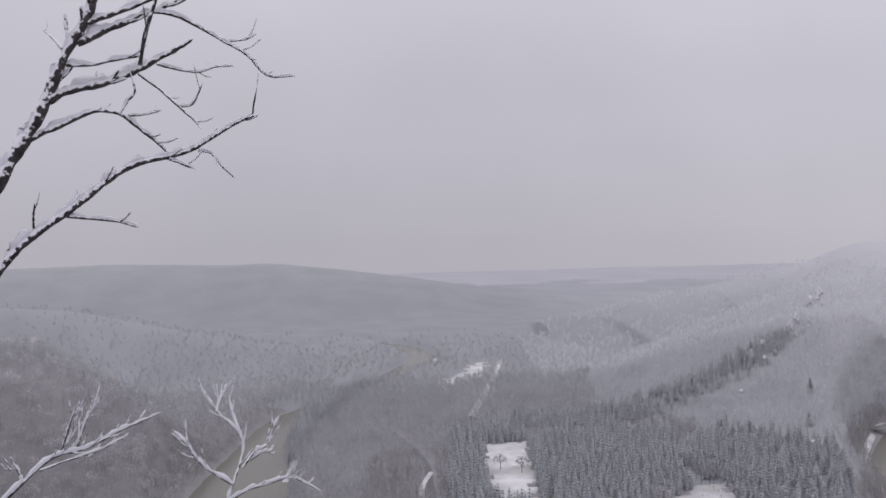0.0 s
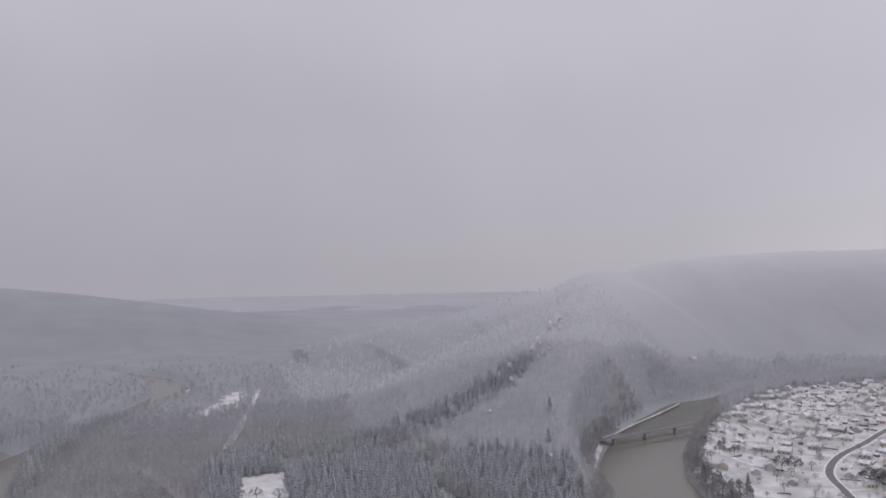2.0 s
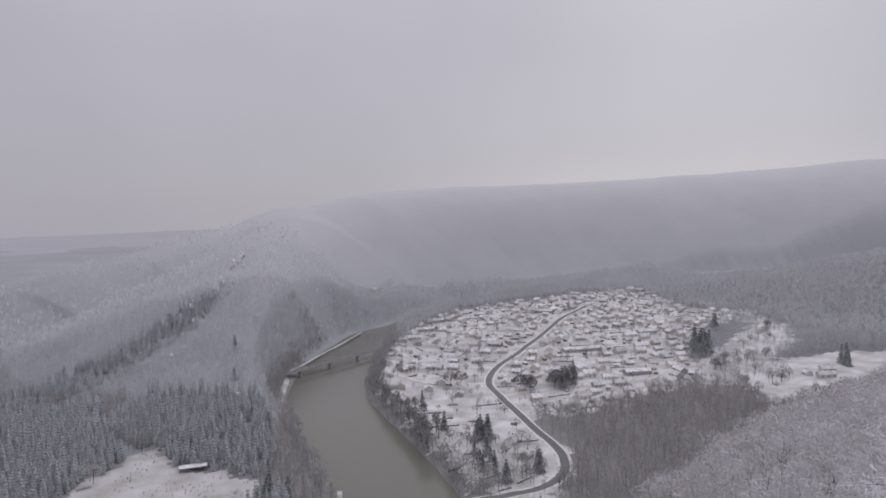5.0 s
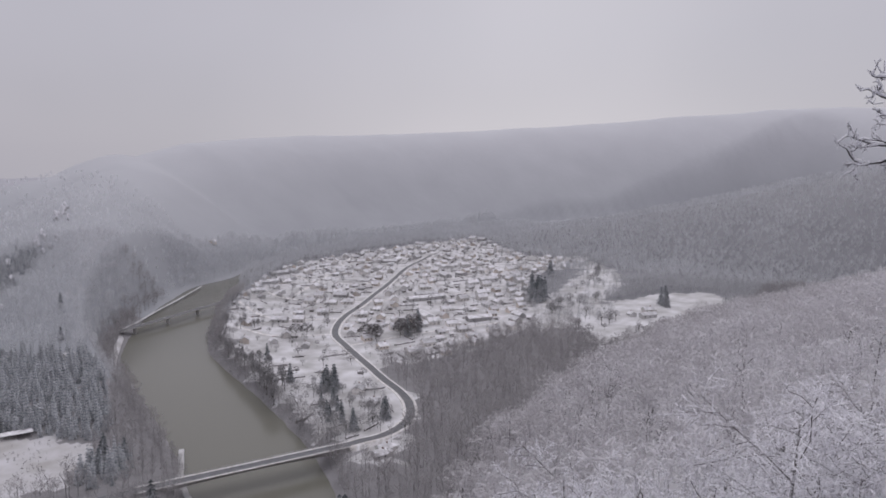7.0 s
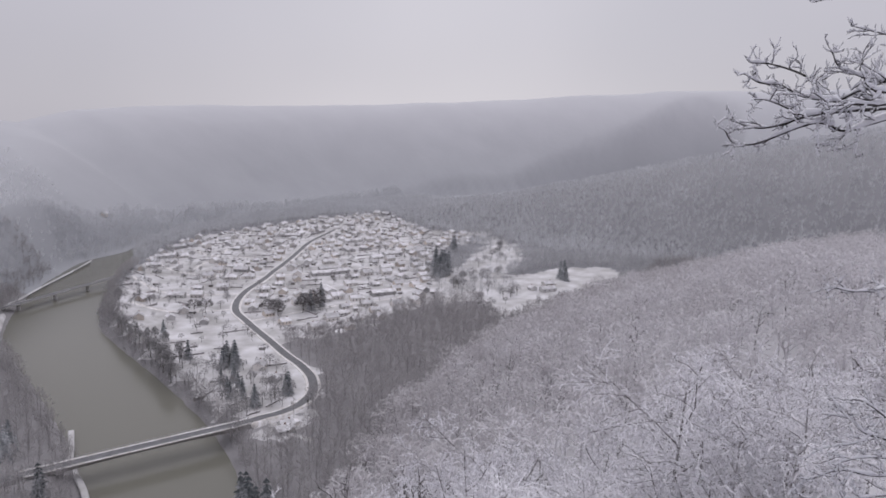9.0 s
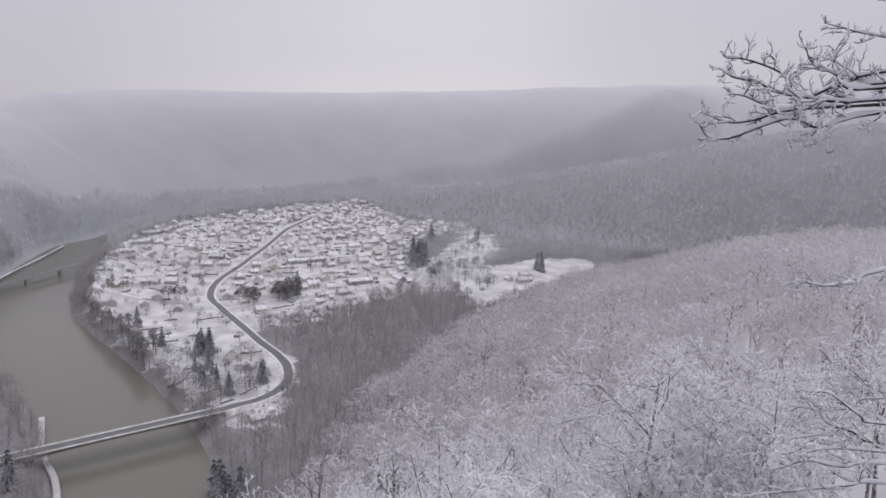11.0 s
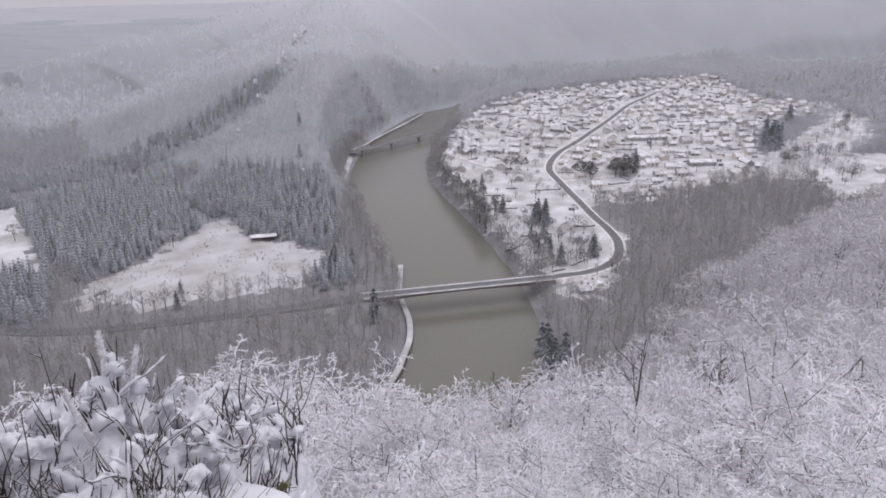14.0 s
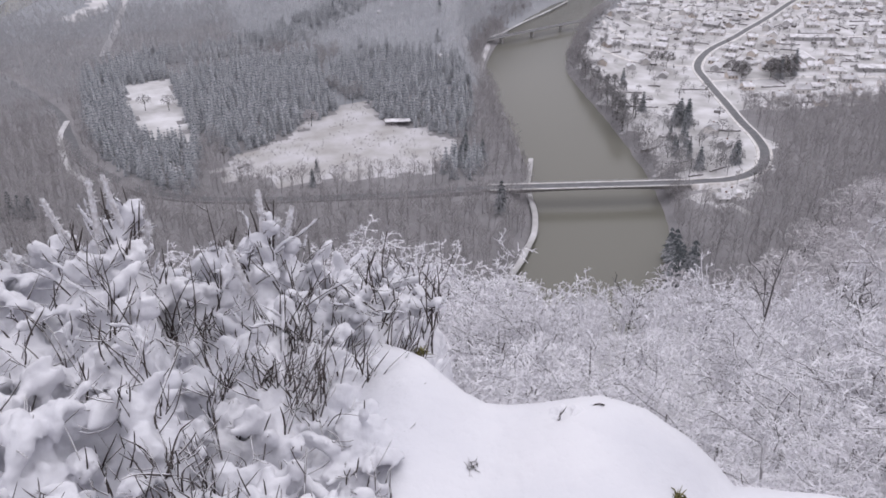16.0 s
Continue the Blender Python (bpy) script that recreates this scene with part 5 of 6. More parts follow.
BIRCH = [
    ("trunk", [(-30.7, 2.9), (-29.7, 4.8), (-28.6, 6.9), (-27.6, 8.5), (-26.8, 10.4), (-25.8, 12.8), (-24.6, 14.9), (-23.9, 16.5), (-23.1, 19.0)], 0.0274, 0.0124),
    ("limb", [(-31.2, -2.5), (-29.9, -1.0), (-28.8, 0.4), (-27.6, 1.4), (-25.9, 2.7), (-24.3, 4.0), (-23.1, 5.0), (-21.4, 6.0), (-19.3, 6.5), (-17.8, 7.0), (-16.5, 7.8), (-14.7, 8.9), (-13.5, 9.4)], 0.0199, 0.0050),
    ("twig", [(-25.9, 2.4), (-24.1, 2.2), (-22.7, 2.0), (-21.5, 1.6)], 0.0080, 0.0045),
    ("twig", [(-27.9, 1.4), (-27.9, 2.3), (-27.8, 3.2)], 0.0055, 0.0030),
    ("twig", [(-19.7, 6.4), (-18.8, 6.1), (-17.6, 5.6)], 0.0062, 0.0030),
    ("twig", [(-17.4, 6.9), (-16.5, 6.7), (-15.9, 5.9), (-15.0, 5.0)], 0.0050, 0.0030),
    ("twig", [(-14.7, 8.9), (-13.7, 9.4), (-13.5, 10.2), (-13.3, 11.1)], 0.0050, 0.0030),
    ("limb", [(-28.3, 7.2), (-27.3, 7.8), (-25.9, 8.5), (-24.1, 9.4), (-22.5, 9.3), (-21.3, 8.4), (-20.1, 7.4), (-18.9, 6.2), (-18.0, 5.7)], 0.0124, 0.0040),
    ("twig", [(-22.5, 9.3), (-22.0, 10.1), (-21.5, 10.7), (-21.5, 11.3)], 0.0062, 0.0037),
    ("twig", [(-21.9, 9.2), (-20.9, 9.3), (-19.8, 9.6)], 0.0055, 0.0030),
    ("limb", [(-26.9, 10.0), (-25.8, 10.6), (-24.5, 11.0), (-23.1, 11.4), (-21.6, 12.1), (-20.2, 12.9), (-18.5, 13.9), (-17.6, 14.5)], 0.0212, 0.0087),
    ("twig", [(-21.2, 12.0), (-19.8, 11.0), (-18.6, 9.9), (-17.5, 8.9), (-17.2, 8.4)], 0.0070, 0.0032),
    ("twig", [(-18.6, 9.9), (-17.7, 10.1), (-17.0, 11.5)], 0.0045, 0.0025),
    ("twig", [(-20.0, 12.7), (-18.5, 12.4), (-17.2, 12.3), (-16.1, 12.7), (-14.8, 12.8)], 0.0065, 0.0032),
    ("limb", [(-21.1, 12.6), (-20.9, 13.7), (-20.6, 15.0), (-20.0, 16.7), (-19.7, 18.3)], 0.0100, 0.0050),
    ("twig", [(-25.7, 12.3), (-24.2, 12.4), (-22.8, 12.8), (-21.0, 13.2)], 0.0095, 0.0050),
    ("limb", [(-25.0, 13.7), (-23.8, 14.4), (-22.4, 15.1), (-20.7, 15.9), (-19.0, 16.7), (-17.9, 17.4)], 0.0162, 0.0075),
    ("limb", [(-24.3, 15.1), (-22.7, 15.8), (-21.3, 16.4), (-19.4, 17.3)], 0.0124, 0.0075),
    ("limb", [(-20.4, 16.1), (-18.8, 16.0), (-17.1, 15.3), (-15.4, 14.4), (-13.9, 13.6), (-12.5, 12.2), (-10.5, 12.2)], 0.0087, 0.0035),
    ("twig", [(-15.4, 14.4), (-14.0, 14.6), (-13.2, 15.0)], 0.0045, 0.0025),
    ("twig", [(-25.9, 13.3), (-26.4, 13.9), (-27.0, 14.4)], 0.0062, 0.0037),
]
SAPLING = [
    ("limb", [(-30.9, -16.0), (-29.7, -15.2), (-28.0, -13.8), (-26.8, -13.2), (-25.2, -13.0), (-23.5, -12.3), (-22.2, -11.8), (-20.3, -11.2)], 0.0121, 0.0055),
    ("twig", [(-28.0, -14.0), (-26.3, -13.6), (-24.6, -13.3), (-22.6, -12.5)], 0.0077, 0.0044),
    ("twig", [(-26.8, -13.2), (-26.6, -12.8), (-26.2, -11.6), (-25.7, -10.2)], 0.0066, 0.0040),
    ("twig", [(-25.8, -13.0), (-25.6, -12.5), (-25.1, -11.1), (-24.6, -10.1)], 0.0070, 0.0040),
    ("twig", [(-29.0, -14.6), (-29.3, -13.7), (-29.9, -13.8)], 0.0066, 0.0044),
    ("limb", [(-16.3, -19.1), (-16.0, -17.2), (-15.0, -14.6), (-15.1, -13.2), (-16.7, -11.4), (-17.8, -9.6)], 0.0099, 0.0044),
    ("twig", [(-16.7, -11.4), (-16.4, -10.6), (-15.9, -9.6)], 0.0066, 0.0044),
    ("limb", [(-15.7, -16.5), (-17.1, -15.5), (-18.2, -14.5), (-18.5, -13.8), (-19.6, -12.5)], 0.0088, 0.0044),
    ("limb", [(-15.0, -15.4), (-14.1, -14.4), (-13.3, -14.1), (-12.8, -13.0), (-12.2, -12.0)], 0.0088, 0.0044),
    ("limb", [(-16.2, -17.6), (-14.6, -16.9), (-13.4, -16.7), (-11.5, -16.4), (-9.4, -17.5)], 0.0088, 0.0044),
    ("twig", [(-15.1, -13.2), (-15.6, -11.6), (-15.8, -10.4)], 0.0055, 0.0033),
    ("twig", [(-14.6, -15.0), (-13.6, -14.5), (-13.0, -14.5)], 0.0088, 0.0066),
]

DARK_TWIG = material("dark_twig", (0.018, 0.015, 0.016), (0.045, 0.038, 0.038), scale=30.0)


def branches(name, rows, dist, label, category, seed, snow_k, depth=0.25, slim=1.0):
    """A leaning tree from branches given by bearing and height angle; each branch keeps its own depth."""
    top = new(name)
    tagged(top, label, category)
    g = np.random.RandomState(seed)
    for nm, line, r0, r1 in rows:
        lean = g.uniform(-depth, depth) if nm != "trunk" else 0.0
        pts = [sky_point(az, el, dist + lean * i / len(line)) for i, (az, el) in enumerate(line)]
        r0, r1 = r0 * slim, r1 * slim
        paths = [(pts, r0, r1)]
        p = spline3(np.array(pts), 4)
        for k in range(max(1, len(p) // (7 if category == "tree" else 2))):
            i = g.randint(len(p) // 3, len(p) - 1)
            d = p[i] - p[i - 1]
            d /= np.linalg.norm(d)
            e_ = g.normal(0, 1, 3)
            t = d + 0.9 * np.cross(d, e_ / np.linalg.norm(e_))
            t[2] += 0.3
            n_ = g.uniform(0.03, 0.08) if category == "tree" else g.uniform(0.02, 0.05)
            paths.append(([p[i], p[i] + t * n_ * 0.5, p[i] + t * n_ + np.array([0, 0, 0.015])], r1 * 0.7, r1 * 0.45))
        wood(nm, paths, top, 7 if r0 > 0.012 else 5, g.randint(999), snow_k, 0.75, material_=BIRCH_BARK)
    return top


birch = branches("birch_tree", BIRCH, 3.4, "slender dark birch with thin snow on its upper sides", "tree", 11, 0.85)
root = sky_point(-34, -6, 3.45)
wood("trunk_base", [([np.array([root[0] - 0.9, root[1] - 0.2, EYE - 2.6]), root + np.array([-0.5, -0.1, -0.9]), root, sky_point(-30.7, 2.9, 3.4)], 0.05, 0.028),
                    ([root + np.array([-0.5, -0.1, -0.9]), sky_point(-35, -8, 3.5), sky_point(-31.2, -2.5, 3.4)], 0.03, 0.02)], birch, 8, 3, 0.6, material_=BIRCH_BARK)
sapling = branches("sapling", SAPLING, 3.0, "bare sapling twigs thickly crusted with snow", "sapling", 12, 1.25, 0.2, 0.58)
wood("stem_base", [([sky_point(-15.6, -17.5, 3.0), sky_point(-16, -26, 3.1), sky_point(-17, -38, 3.3)], 0.011, 0.016),
                   ([sky_point(-30.5, -18.0, 3.0), sky_point(-27, -28, 3.1), sky_point(-18, -38, 3.3)], 0.012, 0.016)], sapling, 6, 4, 1.2)


# the beech beside the ledge: snow-laden sprays
def spray(limbs, seed, dist):
    g = np.random.RandomState(seed)
    out = []

    def shoot(p, d, n_, r_, level):
        pts, q, dd = [p], p.copy(), d.copy()
        k = 4 if level == 1 else 3
        for i in range(k):
            dd = dd + g.normal(0, 0.26, 3) + np.array([0, 0, 0.12 if level > 1 else 0.03])
            dd /= np.linalg.norm(dd)
            q = q + dd * n_ / k
            pts.append(q)
        out.append((pts, r_, r_ * 0.5))
        if level < 3:
            for i in range(3 if level == 1 else 2):
                j = g.randint(1, k + 1)
                b_ = pts[j] + (pts[j - 1] - pts[j]) * g.rand()
                side = np.cross(dd, g.normal(0, 1, 3))
                side /= np.linalg.norm(side) + 1e-9
                nd = dd * 0.8 + side * 0.75 + np.array([0, 0, 0.22])
                shoot(b_, nd / np.linalg.norm(nd), n_ * g.uniform(0.35, 0.6), r_ * 0.68, level + 1)

    for line, r_ in limbs:
        pts = [sky_point(q[0], q[1], dist + 0.25 * math.sin(i * 1.3 + seed) + 0.05 * max(0, q[0] - 88), (0.34, -0.2)) for i, q in enumerate(line)]
        out.append((pts, r_, r_ * 0.4))
        p = spline3(np.array(pts), 6)
        for i in range(4, len(p), 2):
            d = p[i] - p[i - 1]
            d /= np.linalg.norm(d)
            side = np.cross(d, g.normal(0, 1, 3))
            side /= np.linalg.norm(side) + 1e-9
            nd = d * g.uniform(0.5, 1.0) + side * 0.7 + np.array([0, 0, 0.12])
            shoot(p[i], nd / np.linalg.norm(nd), g.uniform(0.09, 0.20) * (1.1 - 0.5 * i / len(p)), max(0.0032, r_ * 0.5 * (1 - 0.45 * i / len(p))), 1)
    return out


beech = new("beech_tree")
tagged(beech, "young beech with sprays of snow-laden twigs", "tree")
wood("trunk", [([np.array([5.5, -1.6, EYE - 5.5]), np.array([5.4, -1.5, EYE - 1.5]), np.array([5.4, -1.55, EYE + 1.0]), np.array([5.3, -1.6, EYE + 3.5])], 0.10, 0.05)], beech, 9, 5, 0.3)
for i, limbs in enumerate((
        [([(102, 2, 0), (90, 0.7), (86.4, -0.4), (85, 0.1), (83.5, -0.2), (80.8, -1.4), (79.4, -1.3), (78.8, -0.5)], 0.010), ([(86.4, -0.4), (86, -0.9), (85.7, -1.5)], 0.005)],
        [([(102, 2.5), (89.9, 1.2), (86.4, 0.9), (83.8, 0.5), (82.3, -0.1), (80.7, -0.3), (78.9, 0.3)], 0.012), ([(85.1, 1.0), (83.4, 0.8), (81.5, 1.5), (80.4, 1.6)], 0.007)],
        [([(102, 3), (89.9, 1.5), (87.3, 1.3), (85.4, 1.5), (83.5, 1.8), (82.2, 2.5), (80.8, 2.7), (79.9, 3.2)], 0.010)],
        [([(102, 4), (89.8, 2.2), (87.2, 2.3), (85.4, 1.5), (84.4, 2.5), (83.2, 3.3), (81.4, 3.9), (80.1, 4.0)], 0.010)],
        [([(102, 5), (89.7, 3.2), (88.1, 2.7), (86.5, 3.2), (85.4, 3.8), (85.0, 4.7)], 0.009), ([(98, 4), (89.8, 2.5), (88, 2.8), (86.8, 3.7), (86.8, 4.6)], 0.008)],
        [([(102, 10), (95, 8.7), (90, 8.1), (87.2, 8.4), (84.6, 7.9), (83.0, 8.2)], 0.008), ([(102, 12), (94, 9.8), (89, 9.0), (85.5, 9.4)], 0.007), ([(100, 6), (93, 5.0), (89, 5.4), (86, 6.2)], 0.008)],
        [([(102, -6), (91.3, -9.3), (89.7, -10.3), (87.8, -10.8), (86.1, -10.6)], 0.008)],
        [([(103, -18), (92.7, -20.2), (90.7, -19.9), (89.2, -19.7), (88.2, -19.0), (86.6, -19.0)], 0.008), ([(103, -16), (92.3, -17.4), (90.3, -18.5), (89.2, -20.2), (87.3, -21.0)], 0.007), ([(103, -17), (92.5, -19), (91, -18.8), (89.1, -17.8), (88, -17.8)], 0.007)],
        [([(103, -20), (92.9, -21.4), (90.4, -22.2), (88.1, -22.3), (86.6, -23.1)], 0.007), ([(103, -21), (93, -22.6), (91, -23.2), (88.4, -24.1), (84, -25.5)], 0.007), ([(103, -19), (92.8, -20.7), (89.6, -21.2), (87.8, -21.9)], 0.007), ([(103, -24), (92, -25.2), (88, -25.8), (85.5, -26.6)], 0.007)])):
    wood("bough", [(p_, a * 0.85, b_ * 0.85) for p_, a, b_ in spray(limbs, 50 + i, 4.4)], beech, 5, 60 + i, 2.0, 0.7, material_=DARK_TWIG)


# the shrub: a blanket of snow over bent twigs, tongues of snow, dark stems and spires of rime
def shrub():
    g = np.random.RandomState(71)
    top = new("snowy_shrub")
    tagged(top, "dense twiggy shrub buried under thick fresh snow", "shrub")
    ox, oy = 0.17, -0.04
    AZ = [-14.5, -7.7, -5.7, -3.0, -1.2, 0.5, 1.4, 2.6, 4.5, 6.1, 7.7, 9.2, 10.9, 12.3, 14.8, 16.7, 19.1, 21.5, 23.4, 25.8, 27.8]
    HZ = [-1.38, -1.38, -1.41, -1.4, -1.35, -1.32, -1.4, -1.66, -1.61, -1.6, -1.58, -1.5, -1.44, -1.54, -1.66, -1.72, -1.68, -1.74, -1.77, -1.71, -1.88]

    def crest(az):
        return np.interp(az, AZ, HZ)

    def body(az, r_):
        """Height of the shrub's body over its plan, from the viewpoint's level."""
        h = crest(az) - 0.05
        near = np.maximum(0, 2.75 - r_)
        far_ = np.maximum(0, r_ - 2.9)
        z = np.maximum(h - 0.12 * near - 0.10 * near ** 2, -1.78) - 1.6 * far_ ** 1.5
        return np.where(az > 19, np.minimum(z, z - (az - 19) * 0.03 * np.clip(2.6 - r_, 0, 1) * 2), z)

    n_ = 460
    ca, cr = g.uniform(-30, 27, n_), g.uniform(1.4, 3.1, n_)
    cx, cy = cr * np.sin(np.radians(ca)), cr * np.cos(np.radians(ca))
    rho, tall, squash, turn = g.uniform(0.06, 0.19, n_), g.uniform(0.3, 0.85, n_), g.uniform(0.28, 0.85, n_), g.uniform(0, 3.14, n_)

    def blanket(x, y):
        az, r_ = np.degrees(np.arctan2(x, y)), np.hypot(x, y)
        best = np.zeros(np.shape(x))
        for i in range(n_):
            dx, dy = x - cx[i], y - cy[i]
            u, w = dx * np.cos(turn[i]) + dy * np.sin(turn[i]), (dy * np.cos(turn[i]) - dx * np.sin(turn[i])) / squash[i]
            d = np.sqrt(u * u + w * w) / rho[i]
            k = np.clip(1 - d * d, 0, 1)
            best = np.maximum(best, rho[i] * tall[i] * (0.55 * k ** 1.3 + 0.45 * np.clip(1 - d, 0, 1)))
        return body(az, r_) - 0.10 + best + 0.012 * waves(x, y, 0.11, 41) + 0.02 * waves(x, y, 0.3, 42)

    # the blanket
    ga, gr = np.radians(np.linspace(-31, 26.5, 160)), np.linspace(1.3, 3.5, 120)
    A, R_ = np.meshgrid(ga, gr)
    X, Y = R_ * np.sin(A), R_ * np.cos(A)
    Z = blanket(X, Y)
    Z = Z - 0.5 * np.clip((np.degrees(A) - 22.5) / 4, 0, 1) ** 1.5
    def level(az, r_):
        x, y = r_ * math.sin(radians(az)), r_ * math.cos(radians(az))
        return np.array([x + ox, y + oy, EYE + float(blanket(np.array([x]), np.array([y]))[0])])

    # tongues of snow on leaning twigs, each with its dark twig beneath
    k, m_ = len(ga), len(gr)
    v = [p for p in np.stack([X.ravel() + ox, Y.ravel() + oy, Z.ravel() + EYE], 1)] + [p for p in np.stack([X.ravel() + ox, Y.ravel() + oy, Z.ravel() + EYE - 0.2], 1)]
    n2 = k * m_
    f = [q for i in range(m_ - 1) for j in range(k - 1) for q in ((i * k + j, i * k + j + 1, (i + 1) * k + j + 1, (i + 1) * k + j), (n2 + i * k + j, n2 + (i + 1) * k + j, n2 + (i + 1) * k + j + 1, n2 + i * k + j + 1))]
    rim = [j for j in range(k)] + [i * k + k - 1 for i in range(1, m_)] + [(m_ - 1) * k + j for j in range(k - 2, -1, -1)] + [i * k for i in range(m_ - 2, 0, -1)]
    f += [(p, rim[(i + 1) % len(rim)], rim[(i + 1) % len(rim)] + n2, p + n2) for i, p in enumerate(rim)]
    stems = []
    HOLLOWS = ((11.6, 2.42, 44, 0.04, 0.16), (10.6, 2.2, 54, 0.05, 0.10), (13.0, 2.45, 30, 0.04, 0.20), (6.0, 2.6, 40, 0.05, 0.14), (2.0, 2.68, 34, 0.035, 0.26), (4.5, 2.2, 30, 0.04, 0.12), (1.0, 1.75, 26, 0.04, 0.10), (-4, 2.0, 26, 0.05, 0.10),
               (-9, 2.65, 30, 0.06, 0.2), (21.5, 2.5, 34, 0.03, 0.2), (17.0, 2.45, 34, 0.05, 0.16), (-14, 2.4, 24, 0.06, 0.14), (15.0, 2.3, 30, 0.05, 0.16), (8.6, 2.5, 24, 0.03, 0.2))

    def free(az, r_):
        """False in front of the hollows where dark stems show."""
        return not any(abs(az - h[0]) < 1.3 and -0.32 < r_ - h[1] < 0.04 for h in HOLLOWS)

    def tongue(p, d, length, r_):
        d = d / np.linalg.norm(d)
        k, pts, q = 6, [], p.copy()
        for i in range(k + 1):
            pts.append(q)
            d = d + g.normal(0, 0.12, 3) - np.array([0, 0, 0.05])
            d /= np.linalg.norm(d)
            q = q + d * length / k
        pts = np.array(pts)
        s = np.linspace(0, 1, k + 1)
        rad = r_ * (0.55 + 0.5 * np.sin(np.pi * np.clip(s * 0.9 + 0.05, 0, 1))) * g.uniform(0.75, 1.25, k + 1)
        rad[0], rad[-1] = r_ * 0.4, r_ * 0.15
        tube_rows(v, f, pts + np.array([0, 0, r_ * 0.5]), rad, 9)
        stems.append(([pts[0] - np.array([0, 0, 0.02]), pts[3], pts[-1], pts[-1] + d * g.uniform(0.01, 0.05)], 0.0032, 0.0015))

    def fan(p, d, length, wide, puff):
        """Forked twigs with a soft wedge of snow caught between them."""
        d = d / np.linalg.norm(d)
        s = np.cross(d, (g.normal(0, 0.4), g.normal(0, 0.4), 1.0))
        s /= np.linalg.norm(s)
        up = np.cross(s, d)
        up *= 1 if up[2] > 0 else -1
        a = 8
        ph = g.uniform(0, 6, 4)
        cut = g.uniform(0.75, 1.0, 3)

        def at(u, w):
            e_ = length * (cut[0] + (cut[1] - cut[0]) * (w + 1) / 2 + 0.10 * math.sin(5 * w + ph[0]))
            return p + d * u * e_ + s * wide * length * w * math.sin(math.pi * min(0.93, 0.06 + 0.80 * u)) ** 0.7 + up * length * (0.10 * u * u * math.sin(3 * w + ph[1])) - np.array([0, 0, 0.16 * length * u * u])

        base = len(v)
        for side in (1, -0.35):
            for i in range(a + 1):
                for j in range(a + 1):
                    u, w = i / a, 2 * j / a - 1
                    t = math.sqrt(max(0.0, (1 - w * w) * math.sin(math.pi * min(1, 0.12 + 0.88 * u)))) * (1 + 0.35 * math.sin(7 * u + ph[2]) * math.sin(6 * w + ph[3]))
                    v.append(at(u, w) + (up * 0.5 + np.array([0, 0, 0.7])) * side * puff * t)
        n1 = (a + 1) * (a + 1)
        for i in range(a):
            for j in range(a):
                q = base + i * (a + 1) + j
                f.append((q, q + 1, q + a + 2, q + a + 1))
                f.append((q + n1, q + n1 + a + 1, q + n1 + a + 2, q + n1 + 1))
        for w in g.uniform(-1, 1, g.randint(1, 4)):
            low = np.array([0, 0, puff * 0.25])
            tip = at(1.0 + g.uniform(0.05, 0.4), w)
            stems.append(([p - d * 0.05, at(0.5, w) - low, at(0.9, w) - low * 0.4, tip + g.normal(0, 0.006, 3) + np.array([0, 0, 0.012])], 0.0034, 0.0016))

    for i in range(260):
        az, r_ = g.uniform(-29, 24), 3.05 - 1.6 * g.rand()
        if not free(az, r_):
            continue
        p = level(az, r_) + np.array([0, 0, g.uniform(-0.04, 0.02)])
        d = np.array([g.normal(0, 0.75), g.normal(-0.15, 0.6), g.uniform(0.2, 0.9)])
        tongue(p, d, g.uniform(0.10, 0.22), g.uniform(0.013, 0.027))
    for i in range(400):
        az, r_ = g.uniform(-29, 24), 3.05 - 1.6 * g.rand()
        if not free(az, r_):
            continue
        p = level(az, r_) + np.array([0, 0, g.uniform(-0.05, 0.01)])
        d = np.array([g.normal(0, 0.7), g.normal(-0.1, 0.7), g.uniform(0.25, 1.0)])
        fan(p, d, g.uniform(0.07, 0.19), g.uniform(0.32, 0.6), g.uniform(0.028, 0.050))
    # stacked lumps at the highest clumps
    for az, r_, h, w in ((0.8, 2.8, 0.24, 0.06), (2.4, 2.78, 0.14, 0.06), (0.2, 2.7, 0.12, 0.06), (11.2, 2.8, 0.27, 0.065), (12.6, 2.8, 0.15, 0.06), (10.2, 2.7, 0.14, 0.06), (-3.5, 2.85, 0.16, 0.055), (8.8, 2.75, 0.10, 0.07), (6.4, 2.7, 0.10, 0.06), (15.6, 2.7, 0.12, 0.05), (21.2, 2.7, 0.13, 0.045), (19.0, 2.7, 0.12, 0.035), (24.2, 2.7, 0.14, 0.035)):
        p = level(az, r_) - np.array([0, 0, 0.05])
        for j in range(7):
            fan(p + np.array([g.normal(0, 0.02), g.normal(0, 0.02), h * j / 7]), np.array([g.normal(0, 0.7), g.normal(0, 0.7), 0.55]), g.uniform(0.08, 0.13), g.uniform(0.3, 0.5), w * g.uniform(0.6, 1.0) * (1 - 0.08 * j))
        for j in range(5):
            t = p + np.array([g.normal(0, 0.05), g.normal(0, 0.03), h + g.uniform(0.0, 0.12)])
            stems.append(([p + g.normal(0, 0.03, 3) - np.array([0, 0, 0.15]), (p + t) / 2 + g.normal(0, 0.015, 3), t], 0.0042, 0.002))
    crust = part("snow_blanket", mesh_of("snow_blanket", np.array(v), f, (SNOW,), True), None, top, "soft lumpy blanket of fresh snow on bent twigs")
    mod = crust.modifiers.new("settle", "REMESH")
    mod.mode, mod.voxel_size, mod.use_smooth_shade = "VOXEL", 0.009, True
    mod = crust.modifiers.new("soften", "SMOOTH")
    mod.factor, mod.iterations = 0.5, 2
